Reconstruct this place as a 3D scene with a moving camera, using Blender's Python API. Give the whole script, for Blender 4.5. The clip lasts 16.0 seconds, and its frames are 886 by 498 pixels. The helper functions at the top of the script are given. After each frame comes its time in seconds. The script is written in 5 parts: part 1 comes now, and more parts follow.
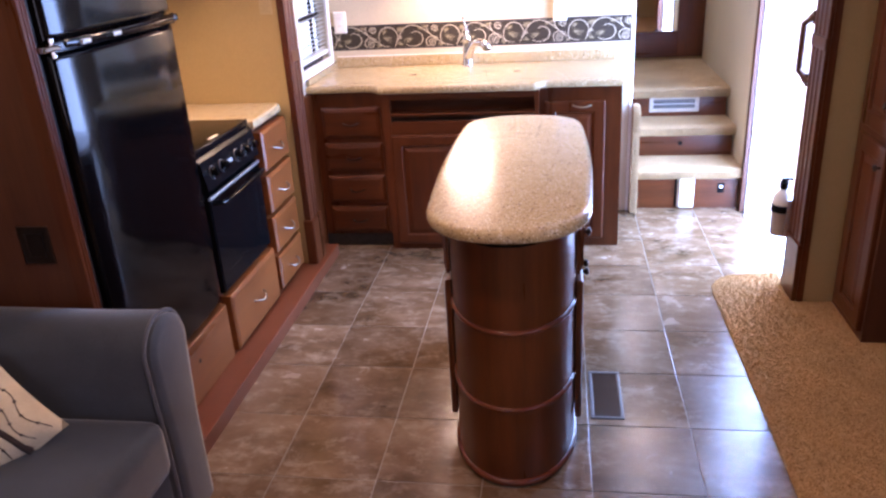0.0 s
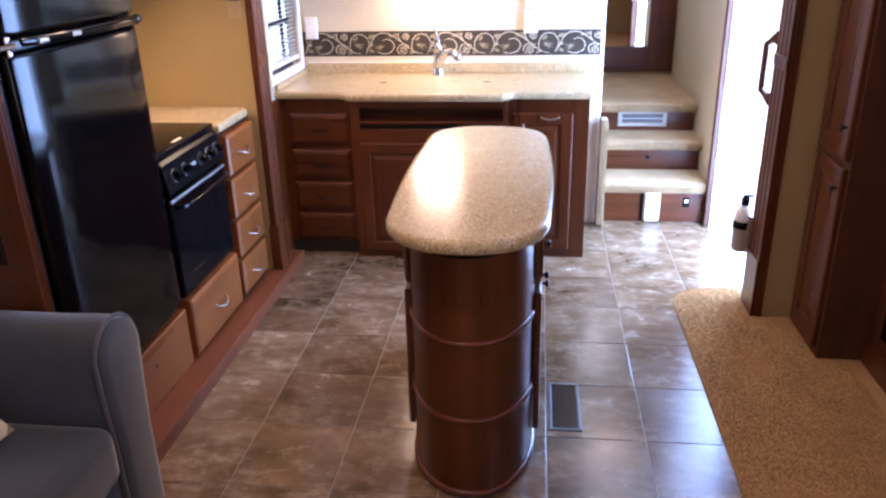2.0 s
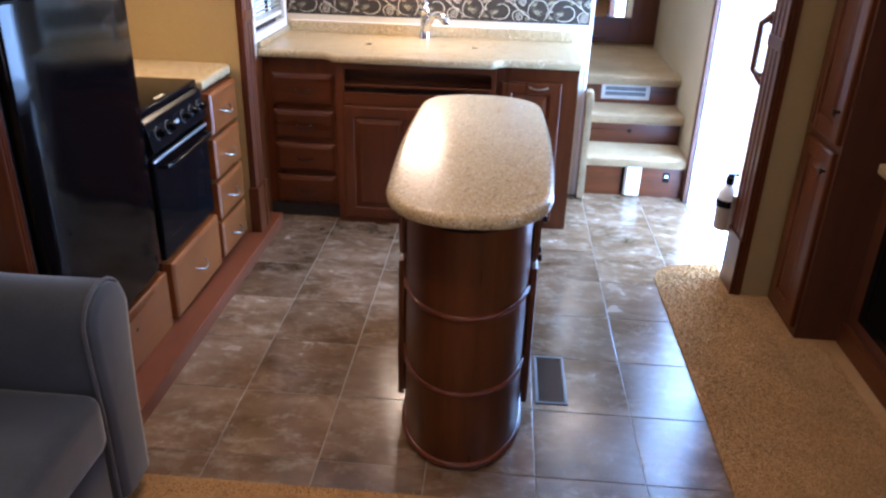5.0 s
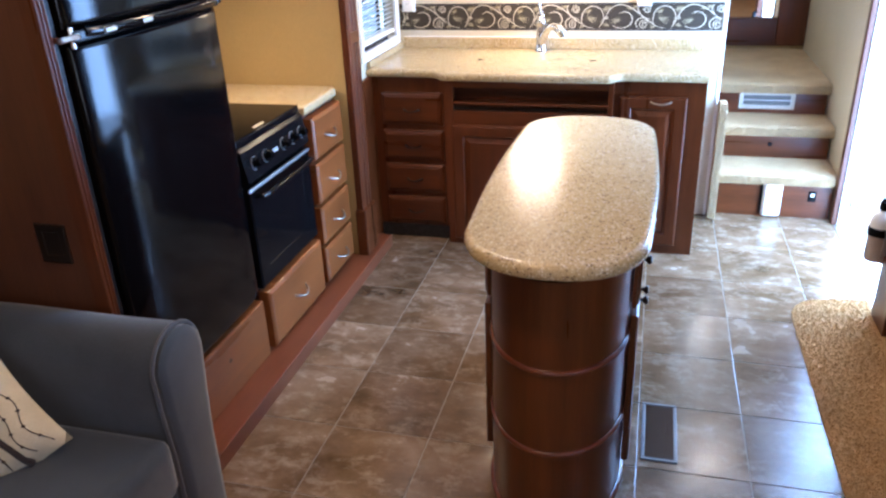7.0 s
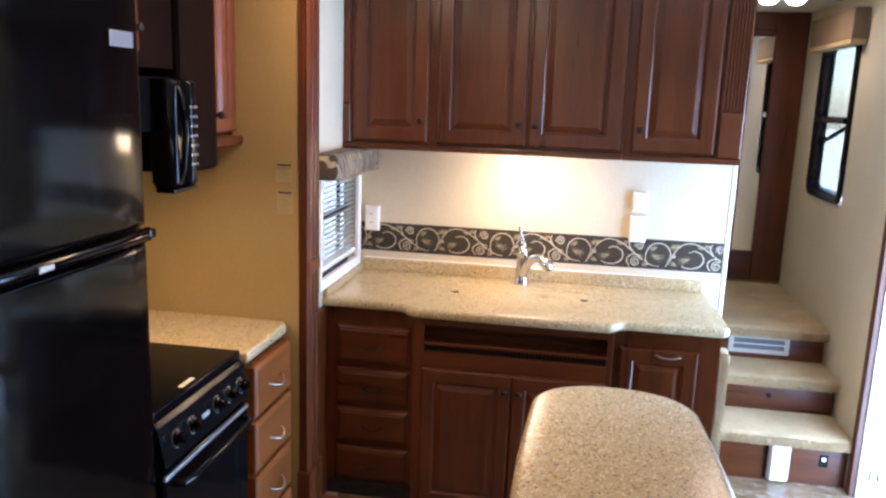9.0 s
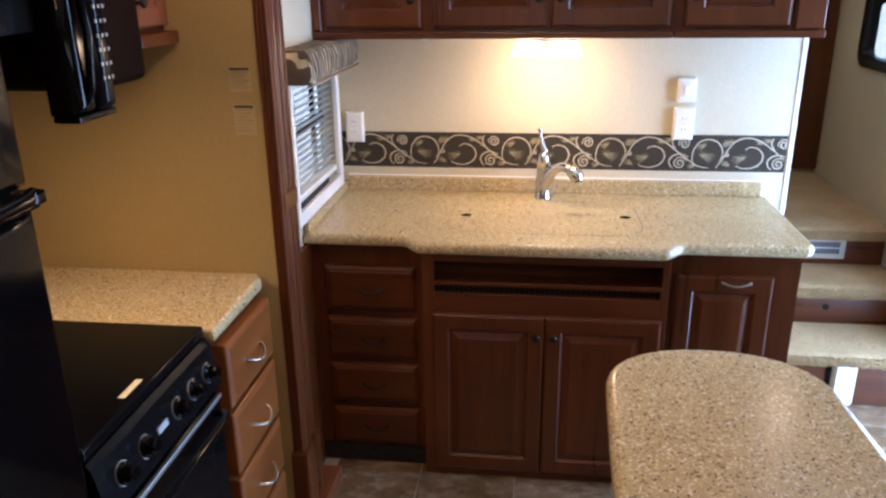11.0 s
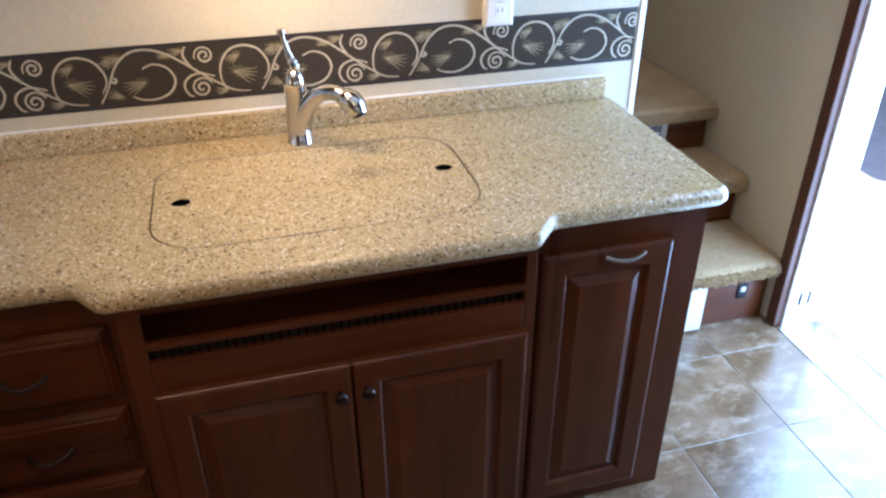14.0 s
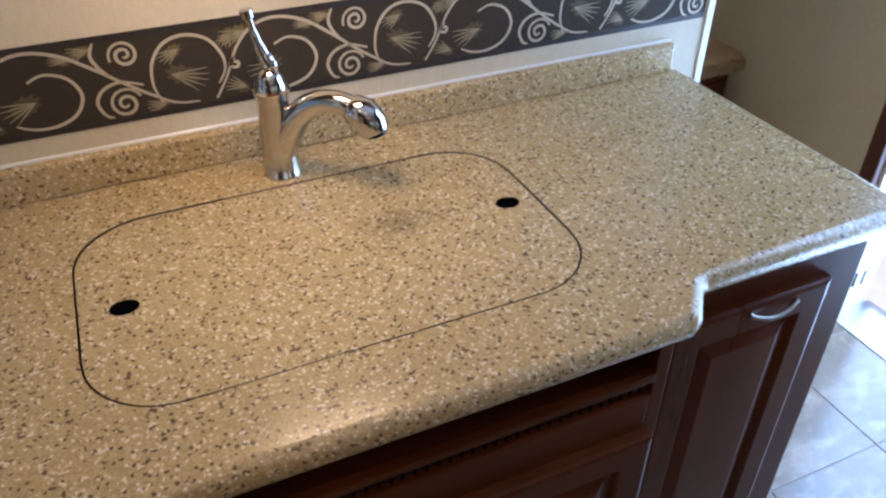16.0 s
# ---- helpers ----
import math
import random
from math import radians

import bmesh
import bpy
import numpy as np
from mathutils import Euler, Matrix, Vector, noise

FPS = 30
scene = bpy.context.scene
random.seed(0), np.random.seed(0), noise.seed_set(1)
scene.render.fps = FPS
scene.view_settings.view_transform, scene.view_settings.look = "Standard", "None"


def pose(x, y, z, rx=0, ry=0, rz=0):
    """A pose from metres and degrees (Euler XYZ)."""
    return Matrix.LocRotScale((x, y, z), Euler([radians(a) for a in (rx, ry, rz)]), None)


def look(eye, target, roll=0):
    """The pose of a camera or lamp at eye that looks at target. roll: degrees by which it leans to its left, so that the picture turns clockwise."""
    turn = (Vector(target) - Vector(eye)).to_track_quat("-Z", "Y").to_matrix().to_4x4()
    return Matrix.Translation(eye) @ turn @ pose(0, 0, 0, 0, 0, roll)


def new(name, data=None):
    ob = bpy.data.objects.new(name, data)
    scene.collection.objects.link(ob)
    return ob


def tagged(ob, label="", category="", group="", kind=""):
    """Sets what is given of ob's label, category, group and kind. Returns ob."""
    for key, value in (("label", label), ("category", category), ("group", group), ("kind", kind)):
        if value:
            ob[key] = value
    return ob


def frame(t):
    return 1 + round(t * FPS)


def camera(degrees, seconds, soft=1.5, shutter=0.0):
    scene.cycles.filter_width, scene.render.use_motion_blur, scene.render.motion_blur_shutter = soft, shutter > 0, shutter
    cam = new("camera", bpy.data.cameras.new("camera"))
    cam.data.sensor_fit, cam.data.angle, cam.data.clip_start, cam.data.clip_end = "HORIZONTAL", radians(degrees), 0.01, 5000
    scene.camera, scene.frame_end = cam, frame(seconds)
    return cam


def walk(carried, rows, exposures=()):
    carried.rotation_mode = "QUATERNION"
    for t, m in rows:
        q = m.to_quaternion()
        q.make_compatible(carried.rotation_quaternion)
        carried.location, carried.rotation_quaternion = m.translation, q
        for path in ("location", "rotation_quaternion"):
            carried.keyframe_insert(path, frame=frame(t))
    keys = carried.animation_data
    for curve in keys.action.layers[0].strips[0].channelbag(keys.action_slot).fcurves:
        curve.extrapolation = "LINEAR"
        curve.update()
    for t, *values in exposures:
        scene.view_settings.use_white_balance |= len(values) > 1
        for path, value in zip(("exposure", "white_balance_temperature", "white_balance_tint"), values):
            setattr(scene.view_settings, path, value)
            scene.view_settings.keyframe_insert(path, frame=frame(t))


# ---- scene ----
cam = camera(60.0, 16.0, 2.5)
PATH = [
    (0, (0.305, 0.071, 1.63), (0.009, 1.893, 0.858), -3.4),
    (0.5, (0.343, 0.068, 1.62), (0.047, 1.893, 0.857), -3.4),
    (1, (0.342, 0.07, 1.621), (0.07, 1.901, 0.863), -2.6),
    (1.5, (0.351, 0.075, 1.629), (0.097, 1.909, 0.874), -2.0),
    (2, (0.35, 0.079, 1.636), (0.119, 1.916, 0.879), -1.4),
    (2.5, (0.357, 0.077, 1.629), (0.142, 1.915, 0.87), -1.0),
    (3, (0.332, 0.085, 1.639), (0.146, 1.918, 0.86), -0.4),
    (5.3, (0.232, 0.125, 1.648), (0.106, 1.932, 0.799), 1.9),
    (5.5, (0.25, 0.139, 1.647), (0.088, 1.942, 0.798), 1.4),
    (6, (0.289, 0.214, 1.636), (0.006, 2.006, 0.795), -0.2),
    (6.5, (0.365, 0.272, 1.669), (-0.055, 2.035, 0.824), -1.7),
    (7, (0.364, 0.342, 1.68), (-0.124, 2.09, 0.839), -2.4),
    (7.5, (0.297, 0.436, 1.657), (-0.176, 2.212, 0.869), -1.8),
    (8, (0.077, 0.539, 1.693), (-0.245, 2.402, 1.04), 1.7),
    (8.5, (0.011, 0.731, 1.734), (-0.282, 2.661, 1.298), 2.7),
    (9, (0.011, 0.949, 1.749), (-0.313, 2.883, 1.358), 2.0),
    (9.5, (-0.058, 1.128, 1.713), (-0.339, 3.039, 1.195), 0.7),
    (9.7, (-0.119, 1.189, 1.698), (-0.346, 3.1, 1.155), 0.5),
    (11.8, (-0.234, 1.811, 1.719), (-0.486, 3.653, 0.984), -1.7),
    (12, (-0.216, 1.868, 1.7), (-0.466, 3.706, 0.953), -2.0),
    (12.5, (-0.216, 1.986, 1.656), (-0.318, 3.814, 0.852), -2.6),
    (13, (-0.379, 2.159, 1.662), (-0.134, 3.93, 0.766), 0.1),
    (13.5, (-0.325, 2.399, 1.624), (0.024, 4.127, 0.679), -0.6),
    (14, (-0.318, 2.715, 1.634), (0.129, 4.365, 0.595), -0.3),
    (14.5, (-0.357, 2.884, 1.616), (0.186, 4.481, 0.541), -0.7),
    (15, (-0.466, 3.022, 1.593), (0.234, 4.539, 0.493), 0.1),
    (15.5, (-0.469, 3.15, 1.562), (0.255, 4.629, 0.426), -0.6),
    (16, (-0.397, 3.346, 1.542), (0.25, 4.821, 0.357), -0.4),
]
EXPOSURES = [(0.0, 1.86, 5750, 42), (3.0, 1.68, 5500, 29), (6.0, 1.62, 5300, 21), (7.5, 1.97, 5300, 19), (9.5, 1.10, 6080, 24), (12.0, 0.88, 6030, 24), (13.0, 0.86, 5700, 20), (14.5, 0.50, 5650, 19), (16.0, 0.03, 5800, 21)]
walk(cam, [(t, look(eye, target, roll)) for t, eye, target, roll in PATH], EXPOSURES)

# ---- light: sky, sun and the lamps of the coach ----
world = bpy.data.worlds.new("sky_world")
scene.world = world
world.use_nodes = True
wn = world.node_tree
sky = wn.nodes.new("ShaderNodeTexSky")
sky.sky_type = "NISHITA"
sky.sun_disc = False
sky.sun_elevation = radians(67)
sky.sun_rotation = radians(23)
wn.links.new(sky.outputs[0], wn.nodes["Background"].inputs[0])
wn.nodes["Background"].inputs[1].default_value = 0.15
sun_data = bpy.data.lights.new("sun", "SUN")
sun_data.energy, sun_data.angle, sun_data.color = 4.0, radians(0.5), (1.0, 0.95, 0.87)
sun = new("sun", sun_data)
sun.matrix_world = look((0, 0, 0), (-0.03, -0.38, -0.92))


def lamp_at(name, kind, loc, watts, colour, size, target=None):
    data = bpy.data.lights.new(name, kind)
    data.energy, data.color = watts, colour
    if kind == "AREA":
        data.size = size
    else:
        data.shadow_soft_size = size
    ob = new(name, data)
    ob.matrix_world = look(loc, target) if target else pose(*loc)
    return ob


WARM = (1.0, 0.69, 0.39)
CEIL = 2.32
lamp_at("sink_lamp_light", "POINT", (-0.262, 4.310, 1.462), 1.60, WARM, 0.060)
lamp_at("sink_lamp_light", "POINT", (-0.142, 4.310, 1.462), 1.60, WARM, 0.060)
for lx, ly, watts, tint in ((-0.30, 2.95, 3.2, (1.0, 0.67, 0.33)), (-0.20, 1.30, 3.3, (1.0, 0.58, 0.22)), (-0.72, 3.42, 1.7, (1.0, 0.62, 0.28)), (0.98, 5.2, 1.3, (1.0, 0.80, 0.55))):
    for dx in (-0.065, 0.065):
        lamp_at("ceiling_lamp_light", "AREA", (lx + dx, ly, CEIL - 0.075), watts / 2, tint, 0.085, (lx + dx, ly, 0)).data.shape = "DISK"
lamp_at("hood_light", "AREA", (-1.30, 2.95, 1.412), 1.7, (1.0, 0.70, 0.36), 0.12, (-1.30, 3.1, 0))


def opening_panel(loc, target, w, h, watts, tint):
    """An area lamp in an opening: sky at the doorway, added fill at unseen ones."""
    data = bpy.data.lights.new("opening_light", "AREA")
    data.shape, data.size, data.size_y, data.energy, data.color = "RECTANGLE", w, h, watts, tint
    new("opening_light", data).matrix_world = look(loc, target)


opening_panel((1.53, 4.01, 0.98), (0.0, 4.01, 0.98), 0.90, 1.90, 52.0, (0.40, 0.66, 1.0))
# warm fill added at two unseen openings for the sofa and cabinet fronts
opening_panel((2.10, 0.45, 1.32), (0.0, 0.45, 1.0), 2.0, 0.8, 1.2, (1.0, 0.86, 0.66))
opening_panel((0.0, -2.08, 1.35), (0.0, 2.0, 1.1), 1.7, 0.75, 0.6, (1.0, 0.86, 0.66))


# ---- materials ----
def material(name):
    m = bpy.data.materials.new(name)
    m.use_nodes = True
    return m, m.node_tree, m.node_tree.nodes["Principled BSDF"]


def ramp(nt, src, stops):
    n = nt.nodes.new("ShaderNodeValToRGB")
    el = n.color_ramp.elements
    while len(el) < len(stops):
        el.new(0.5)
    for e, (p, c) in zip(el, stops):
        e.position, e.color = p, (*c, 1)
    nt.links.new(src, n.inputs[0])
    return n.outputs[0]


def noise_of(nt, scale, detail=4.0, stretch=(1, 1, 1), rough=0.55):
    co = nt.nodes.new("ShaderNodeTexCoord")
    mp = nt.nodes.new("ShaderNodeMapping")
    mp.inputs["Scale"].default_value = stretch
    nz = nt.nodes.new("ShaderNodeTexNoise")
    nz.inputs["Scale"].default_value, nz.inputs["Detail"].default_value = scale, detail
    nz.inputs["Roughness"].default_value = rough
    nt.links.new(co.outputs["Object"], mp.inputs[0])
    nt.links.new(mp.outputs[0], nz.inputs["Vector"])
    return nz.outputs["Fac"]


def mixed(nt, fac, a, b, mode="MIX"):
    n = nt.nodes.new("ShaderNodeMix")
    n.data_type, n.blend_type = "RGBA", mode
    for sock, v in ((n.inputs[0], fac), (n.inputs[6], a), (n.inputs[7], b)):
        if isinstance(v, (int, float)):
            sock.default_value = v
        elif isinstance(v, tuple):
            sock.default_value = (*v, 1)
        else:
            nt.links.new(v, sock)
    return n.outputs[2]


def bump(nt, bsdf, src, strength, dist=0.002):
    n = nt.nodes.new("ShaderNodeBump")
    n.inputs["Strength"].default_value, n.inputs["Distance"].default_value = strength, dist
    nt.links.new(src, n.inputs["Height"])
    nt.links.new(n.outputs[0], bsdf.inputs["Normal"])


def plain(name, colour, rough=0.5, metal=0.0, coat=0.0, grain=0.0, scale=60.0):
    """A paint, plastic or metal, with slight unevenness of tone and gloss."""
    m, nt, b = material(name)
    n1 = noise_of(nt, 7.0, 5)
    lo, hi = [c * 0.9 for c in colour], [min(1, c * 1.06) for c in colour]
    nt.links.new(ramp(nt, n1, [(0.3, lo), (0.7, hi)]), b.inputs["Base Color"])
    n2 = noise_of(nt, scale, 3)
    nt.links.new(ramp(nt, n2, [(0.3, (rough * 0.85,) * 3), (0.75, (min(1, rough * 1.2),) * 3)]), b.inputs["Roughness"])
    b.inputs["Metallic"].default_value, b.inputs["Coat Weight"].default_value = metal, coat
    if grain:
        bump(nt, b, n2, grain)
    return m


def wood(name, axis, dark, light, rough=0.30):
    """Stained timber with its grain along one axis."""
    m, nt, b = material(name)
    st = [1.0, 1.0, 1.0]
    st["xyz".index(axis)] = 0.07
    fine = noise_of(nt, 150.0, 6, st, 0.6)
    broad = noise_of(nt, 16.0, 4, st)
    blotch = noise_of(nt, 3.0, 3)
    mid = [(a + c) / 2 for a, c in zip(dark, light)]
    c1 = ramp(nt, fine, [(0.25, [0.6 * a + 0.4 * b_ for a, b_ in zip(dark, mid)]), (0.5, mid), (0.8, [0.6 * a + 0.4 * b_ for a, b_ in zip(light, mid)])])
    c2 = ramp(nt, broad, [(0.3, dark), (0.7, light)])
    c = mixed(nt, 0.45, c1, c2)
    sh = ramp(nt, blotch, [(0.3, (0.82, 0.80, 0.78)), (0.7, (1.1, 1.1, 1.1))])
    nt.links.new(mixed(nt, 1.0, c, sh, "MULTIPLY"), b.inputs["Base Color"])
    nt.links.new(ramp(nt, broad, [(0.2, (rough * 0.8,) * 3), (0.8, (rough * 1.3,) * 3)]), b.inputs["Roughness"])
    b.inputs["Coat Weight"].default_value, b.inputs["Coat Roughness"].default_value = 0.07, 0.2
    b.inputs["Specular IOR Level"].default_value = 0.36
    bump(nt, b, fine, 0.12, 0.001)
    return m


CD, CL = (0.040, 0.0094, 0.0027), (0.142, 0.0375, 0.0080)
CHERRY_Z = wood("cherry_upright", "z", CD, CL)
CHERRY_X = wood("cherry_along_x", "x", CD, CL)
CHERRY_Y = wood("cherry_along_y", "y", CD, CL)
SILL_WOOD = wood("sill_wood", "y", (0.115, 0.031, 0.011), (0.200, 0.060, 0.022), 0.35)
# same cherry, its stain lightened to carry the light on the slide-out fronts
LIT_CHERRY = wood("lit_cherry", "y", (0.140, 0.041, 0.0095), (0.270, 0.088, 0.0190), 0.30)
# island band cherry, paler because the highlight on the mouldings is in its colour
HIGHLIT_BAND_WOOD = wood("highlit_band_wood", "y", (0.085, 0.022, 0.009), (0.18, 0.05, 0.020), 0.22)
PANEL_WOOD = wood("dark_panel_wood", "z", (0.058, 0.0185, 0.0085), (0.125, 0.042, 0.0175), 0.42)


def stone(name, stain=None):
    """Speckled solid surface: tan body with cream, brown and black chips."""
    m, nt, b = material(name)
    co = nt.nodes.new("ShaderNodeTexCoord")

    def chips(scale, stops, seed):
        mp = nt.nodes.new("ShaderNodeMapping")
        mp.inputs["Location"].default_value = (seed, seed * 2.3, seed * 0.7)
        v = nt.nodes.new("ShaderNodeTexVoronoi")
        v.inputs["Scale"].default_value = scale
        nt.links.new(co.outputs["Object"], mp.inputs[0])
        nt.links.new(mp.outputs[0], v.inputs["Vector"])
        sep = nt.nodes.new("ShaderNodeSeparateColor")
        nt.links.new(v.outputs["Color"], sep.inputs[0])
        return sep.outputs[0], stops

    base = ramp(nt, noise_of(nt, 9, 4), [(0.3, (0.400, 0.288, 0.145)), (0.7, (0.475, 0.354, 0.186))])
    f1, _ = chips(420, None, 1.0)
    body = mixed(nt, 0.65, base, ramp(nt, f1, [(0.0, (0.325, 0.230, 0.105)), (0.5, (0.458, 0.346, 0.167)), (1.0, (0.580, 0.455, 0.240))]))
    f2, _ = chips(250, None, 5.0)
    k2 = ramp(nt, f2, [(0.905, (0, 0, 0)), (0.92, (1, 1, 1))])
    c = mixed(nt, k2, body, (0.15, 0.100, 0.056))
    f3, _ = chips(285, None, 9.0)
    k3 = ramp(nt, f3, [(0.895, (0, 0, 0)), (0.91, (1, 1, 1))])
    c = mixed(nt, k3, c, (0.69, 0.585, 0.415))
    if stain:
        off = nt.nodes.new("ShaderNodeMapping")
        off.inputs["Location"].default_value = (-stain[0] * 0.75, -stain[1] * 1.3, -stain[2])
        off.inputs["Scale"].default_value = (0.75, 1.3, 1.0)
        nt.links.new(co.outputs["Object"], off.inputs[0])
        far = nt.nodes.new("ShaderNodeVectorMath")
        far.operation = "LENGTH"
        nt.links.new(off.outputs[0], far.inputs[0])
        add = nt.nodes.new("ShaderNodeMath")
        add.operation = "MULTIPLY_ADD"
        add.inputs[1].default_value = 0.075
        nt.links.new(noise_of(nt, 22, 4), add.inputs[0])
        nt.links.new(far.outputs["Value"], add.inputs[2])
        wet = ramp(nt, add.outputs[0], [(0.035, (0.60, 0.60, 0.64)), (0.06, (0.78, 0.78, 0.80)), (0.105, (1, 1, 1))])
        c = mixed(nt, 1.0, c, wet, "MULTIPLY")
    nt.links.new(c, b.inputs["Base Color"])
    b.inputs["Roughness"].default_value = 0.21
    b.inputs["Specular IOR Level"].default_value = 0.45
    bump(nt, b, noise_of(nt, 25, 3), 0.03, 0.002)
    return m


STONE = stone("speckled_solid_surface")
STAINED_STONE = stone("speckled_solid_surface_with_water_stain", (-0.073, 4.226, 0.9066))


def leaf_print(name, ground, pale):
    """Woven cloth with a large curling leaf print."""
    m, nt, b = material(name)
    co = nt.nodes.new("ShaderNodeTexCoord")
    warp = nt.nodes.new("ShaderNodeTexWave")
    warp.wave_type, warp.rings_direction = "RINGS", "X"
    warp.inputs["Scale"].default_value, warp.inputs["Distortion"].default_value = 11.0, 7.0
    warp.inputs["Detail"].default_value, warp.inputs["Detail Scale"].default_value = 1.5, 1.2
    nt.links.new(co.outputs["Object"], warp.inputs["Vector"])
    weave = noise_of(nt, 420, 3)
    base = ramp(nt, weave, [(0.3, [c * 0.8 for c in ground]), (0.7, [c * 1.15 for c in ground])])
    key = ramp(nt, warp.outputs["Fac"], [(0.62, (0, 0, 0)), (0.70, (1, 1, 1))])
    tone = ramp(nt, noise_of(nt, 11, 3), [(0.35, [c * 0.4 for c in pale]), (0.6, pale)])
    nt.links.new(mixed(nt, key, base, tone), b.inputs["Base Color"])
    b.inputs["Roughness"].default_value = 0.85
    bump(nt, b, weave, 0.35, 0.001)
    return m


VALANCE_PRINT = leaf_print("valance_leaf_print", (0.060, 0.034, 0.018), (0.44, 0.35, 0.22))


def wallpaper(name, colour, rough=0.6):
    m, nt, b = material(name)
    weave = noise_of(nt, 220, 3, (1, 1, 0.35))
    cloud = noise_of(nt, 2.2, 4)
    c1 = ramp(nt, weave, [(0.3, [c * 0.93 for c in colour]), (0.7, [c * 1.03 for c in colour])])
    c2 = ramp(nt, cloud, [(0.3, (0.93, 0.93, 0.92)), (0.7, (1.02, 1.02, 1.02))])
    nt.links.new(mixed(nt, 1.0, c1, c2, "MULTIPLY"), b.inputs["Base Color"])
    b.inputs["Roughness"].default_value = rough
    bump(nt, b, weave, 0.15, 0.001)
    return m


CREAM_WALL = wallpaper("cream_wall_covering", (0.61, 0.53, 0.375))
BEIGE_WALL = wallpaper("beige_wall_covering", (0.40, 0.280, 0.112))
CEILING_MAT = wallpaper("ceiling_vinyl", (0.78, 0.75, 0.68))
WHITE = plain("white_plastic", (0.80, 0.78, 0.72), 0.35, grain=0.05)
WHITE_TRIM = plain("white_trim", (0.82, 0.80, 0.75), 0.4)
BLACK_GLOSS = plain("black_gloss_enamel", (0.002, 0.002, 0.0025), 0.10, scale=14)
BLACK_GLOSS.node_tree.nodes["Principled BSDF"].inputs["Specular IOR Level"].default_value = 0.20
BLACK_FLAT = plain("black_plastic", (0.004, 0.004, 0.0045), 0.2)
BLACK_FLAT.node_tree.nodes["Principled BSDF"].inputs["Specular IOR Level"].default_value = 0.16
BLACK_GLASS = plain("black_glass", (0.004, 0.004, 0.0045), 0.09)
BLACK_GLASS.node_tree.nodes["Principled BSDF"].inputs["Specular IOR Level"].default_value = 0.12
# near black painted on where holes, gaps and cavities lie in shade
SHADOW_BLACK = plain("cavity_shade", (0.012, 0.008, 0.006), 0.8)
CHROME = plain("chrome", (0.62, 0.60, 0.57), 0.11, 1.0)
NICKEL = plain("brushed_nickel", (0.40, 0.35, 0.29), 0.42, 1.0)
BRONZE = plain("oiled_bronze", (0.035, 0.022, 0.016), 0.35, 0.7)
ALUMINIUM = plain("aluminium", (0.66, 0.65, 0.62), 0.35, 1.0)
DULL_METAL = plain("dull_metal", (0.20, 0.20, 0.20), 0.5, 0.8)
RUBBER = plain("black_rubber", (0.015, 0.015, 0.016), 0.6)
TAN_PRINT = plain("dark_print", (0.05, 0.04, 0.035), 0.7)
BAND_DARK = plain("border_ground_paper", (0.046, 0.035, 0.023), 0.7, grain=0.25, scale=90)
BAND_EDGE = plain("border_edge_paper", (0.022, 0.015, 0.013), 0.5)
BAND_VINE = plain("border_vine_print", (0.50, 0.43, 0.31), 0.5)
BAND_LEAF = plain("border_leaf_print", (0.150, 0.115, 0.052), 0.6)
BAND_LEAF_PALE = plain("border_pale_leaf_print", (0.098, 0.080, 0.046), 0.6)
EXT_WHITE = plain("coach_outer_white", (0.78, 0.78, 0.77), 0.4)
CONCRETE = plain("concrete_yard", (0.60, 0.585, 0.56), 0.85, grain=0.4, scale=30)
VALANCE_CLOTH = plain("valance_cloth", (0.20, 0.13, 0.075), 0.8, grain=0.4, scale=400)
DUCT_GREY = plain("grey_duct", (0.12, 0.115, 0.105), 0.7)
VENT_PAINT = plain("vent_paint", (0.52, 0.47, 0.39), 0.45)
CREAM_TANK = plain("cream_enamel", (0.36, 0.28, 0.22), 0.35)


def cloth(name, dark, light, scale=420):
    m, nt, b = material(name)
    f = noise_of(nt, scale, 3)
    g = noise_of(nt, 9, 5)
    c1 = ramp(nt, f, [(0.3, dark), (0.7, light)])
    c2 = ramp(nt, g, [(0.3, (0.82, 0.82, 0.84)), (0.7, (1.12, 1.12, 1.1))])
    nt.links.new(mixed(nt, 1.0, c1, c2, "MULTIPLY"), b.inputs["Base Color"])
    b.inputs["Roughness"].default_value = 0.85
    b.inputs["Sheen Weight"].default_value, b.inputs["Sheen Roughness"].default_value = 0.5, 0.4
    bump(nt, b, f, 0.35, 0.001)
    return m


SOFA_CLOTH = cloth("slate_microfibre", (0.027, 0.033, 0.039), (0.050, 0.060, 0.070))
SOFA_PIPING = cloth("slate_piping", (0.05, 0.056, 0.068), (0.075, 0.083, 0.097))
PILLOW_CLOTH = cloth("cream_cushion_cloth", (0.52, 0.43, 0.27), (0.66, 0.57, 0.39))
PILLOW_STRIPE = cloth("brown_cushion_stripe", (0.020, 0.012, 0.010), (0.05, 0.032, 0.025))


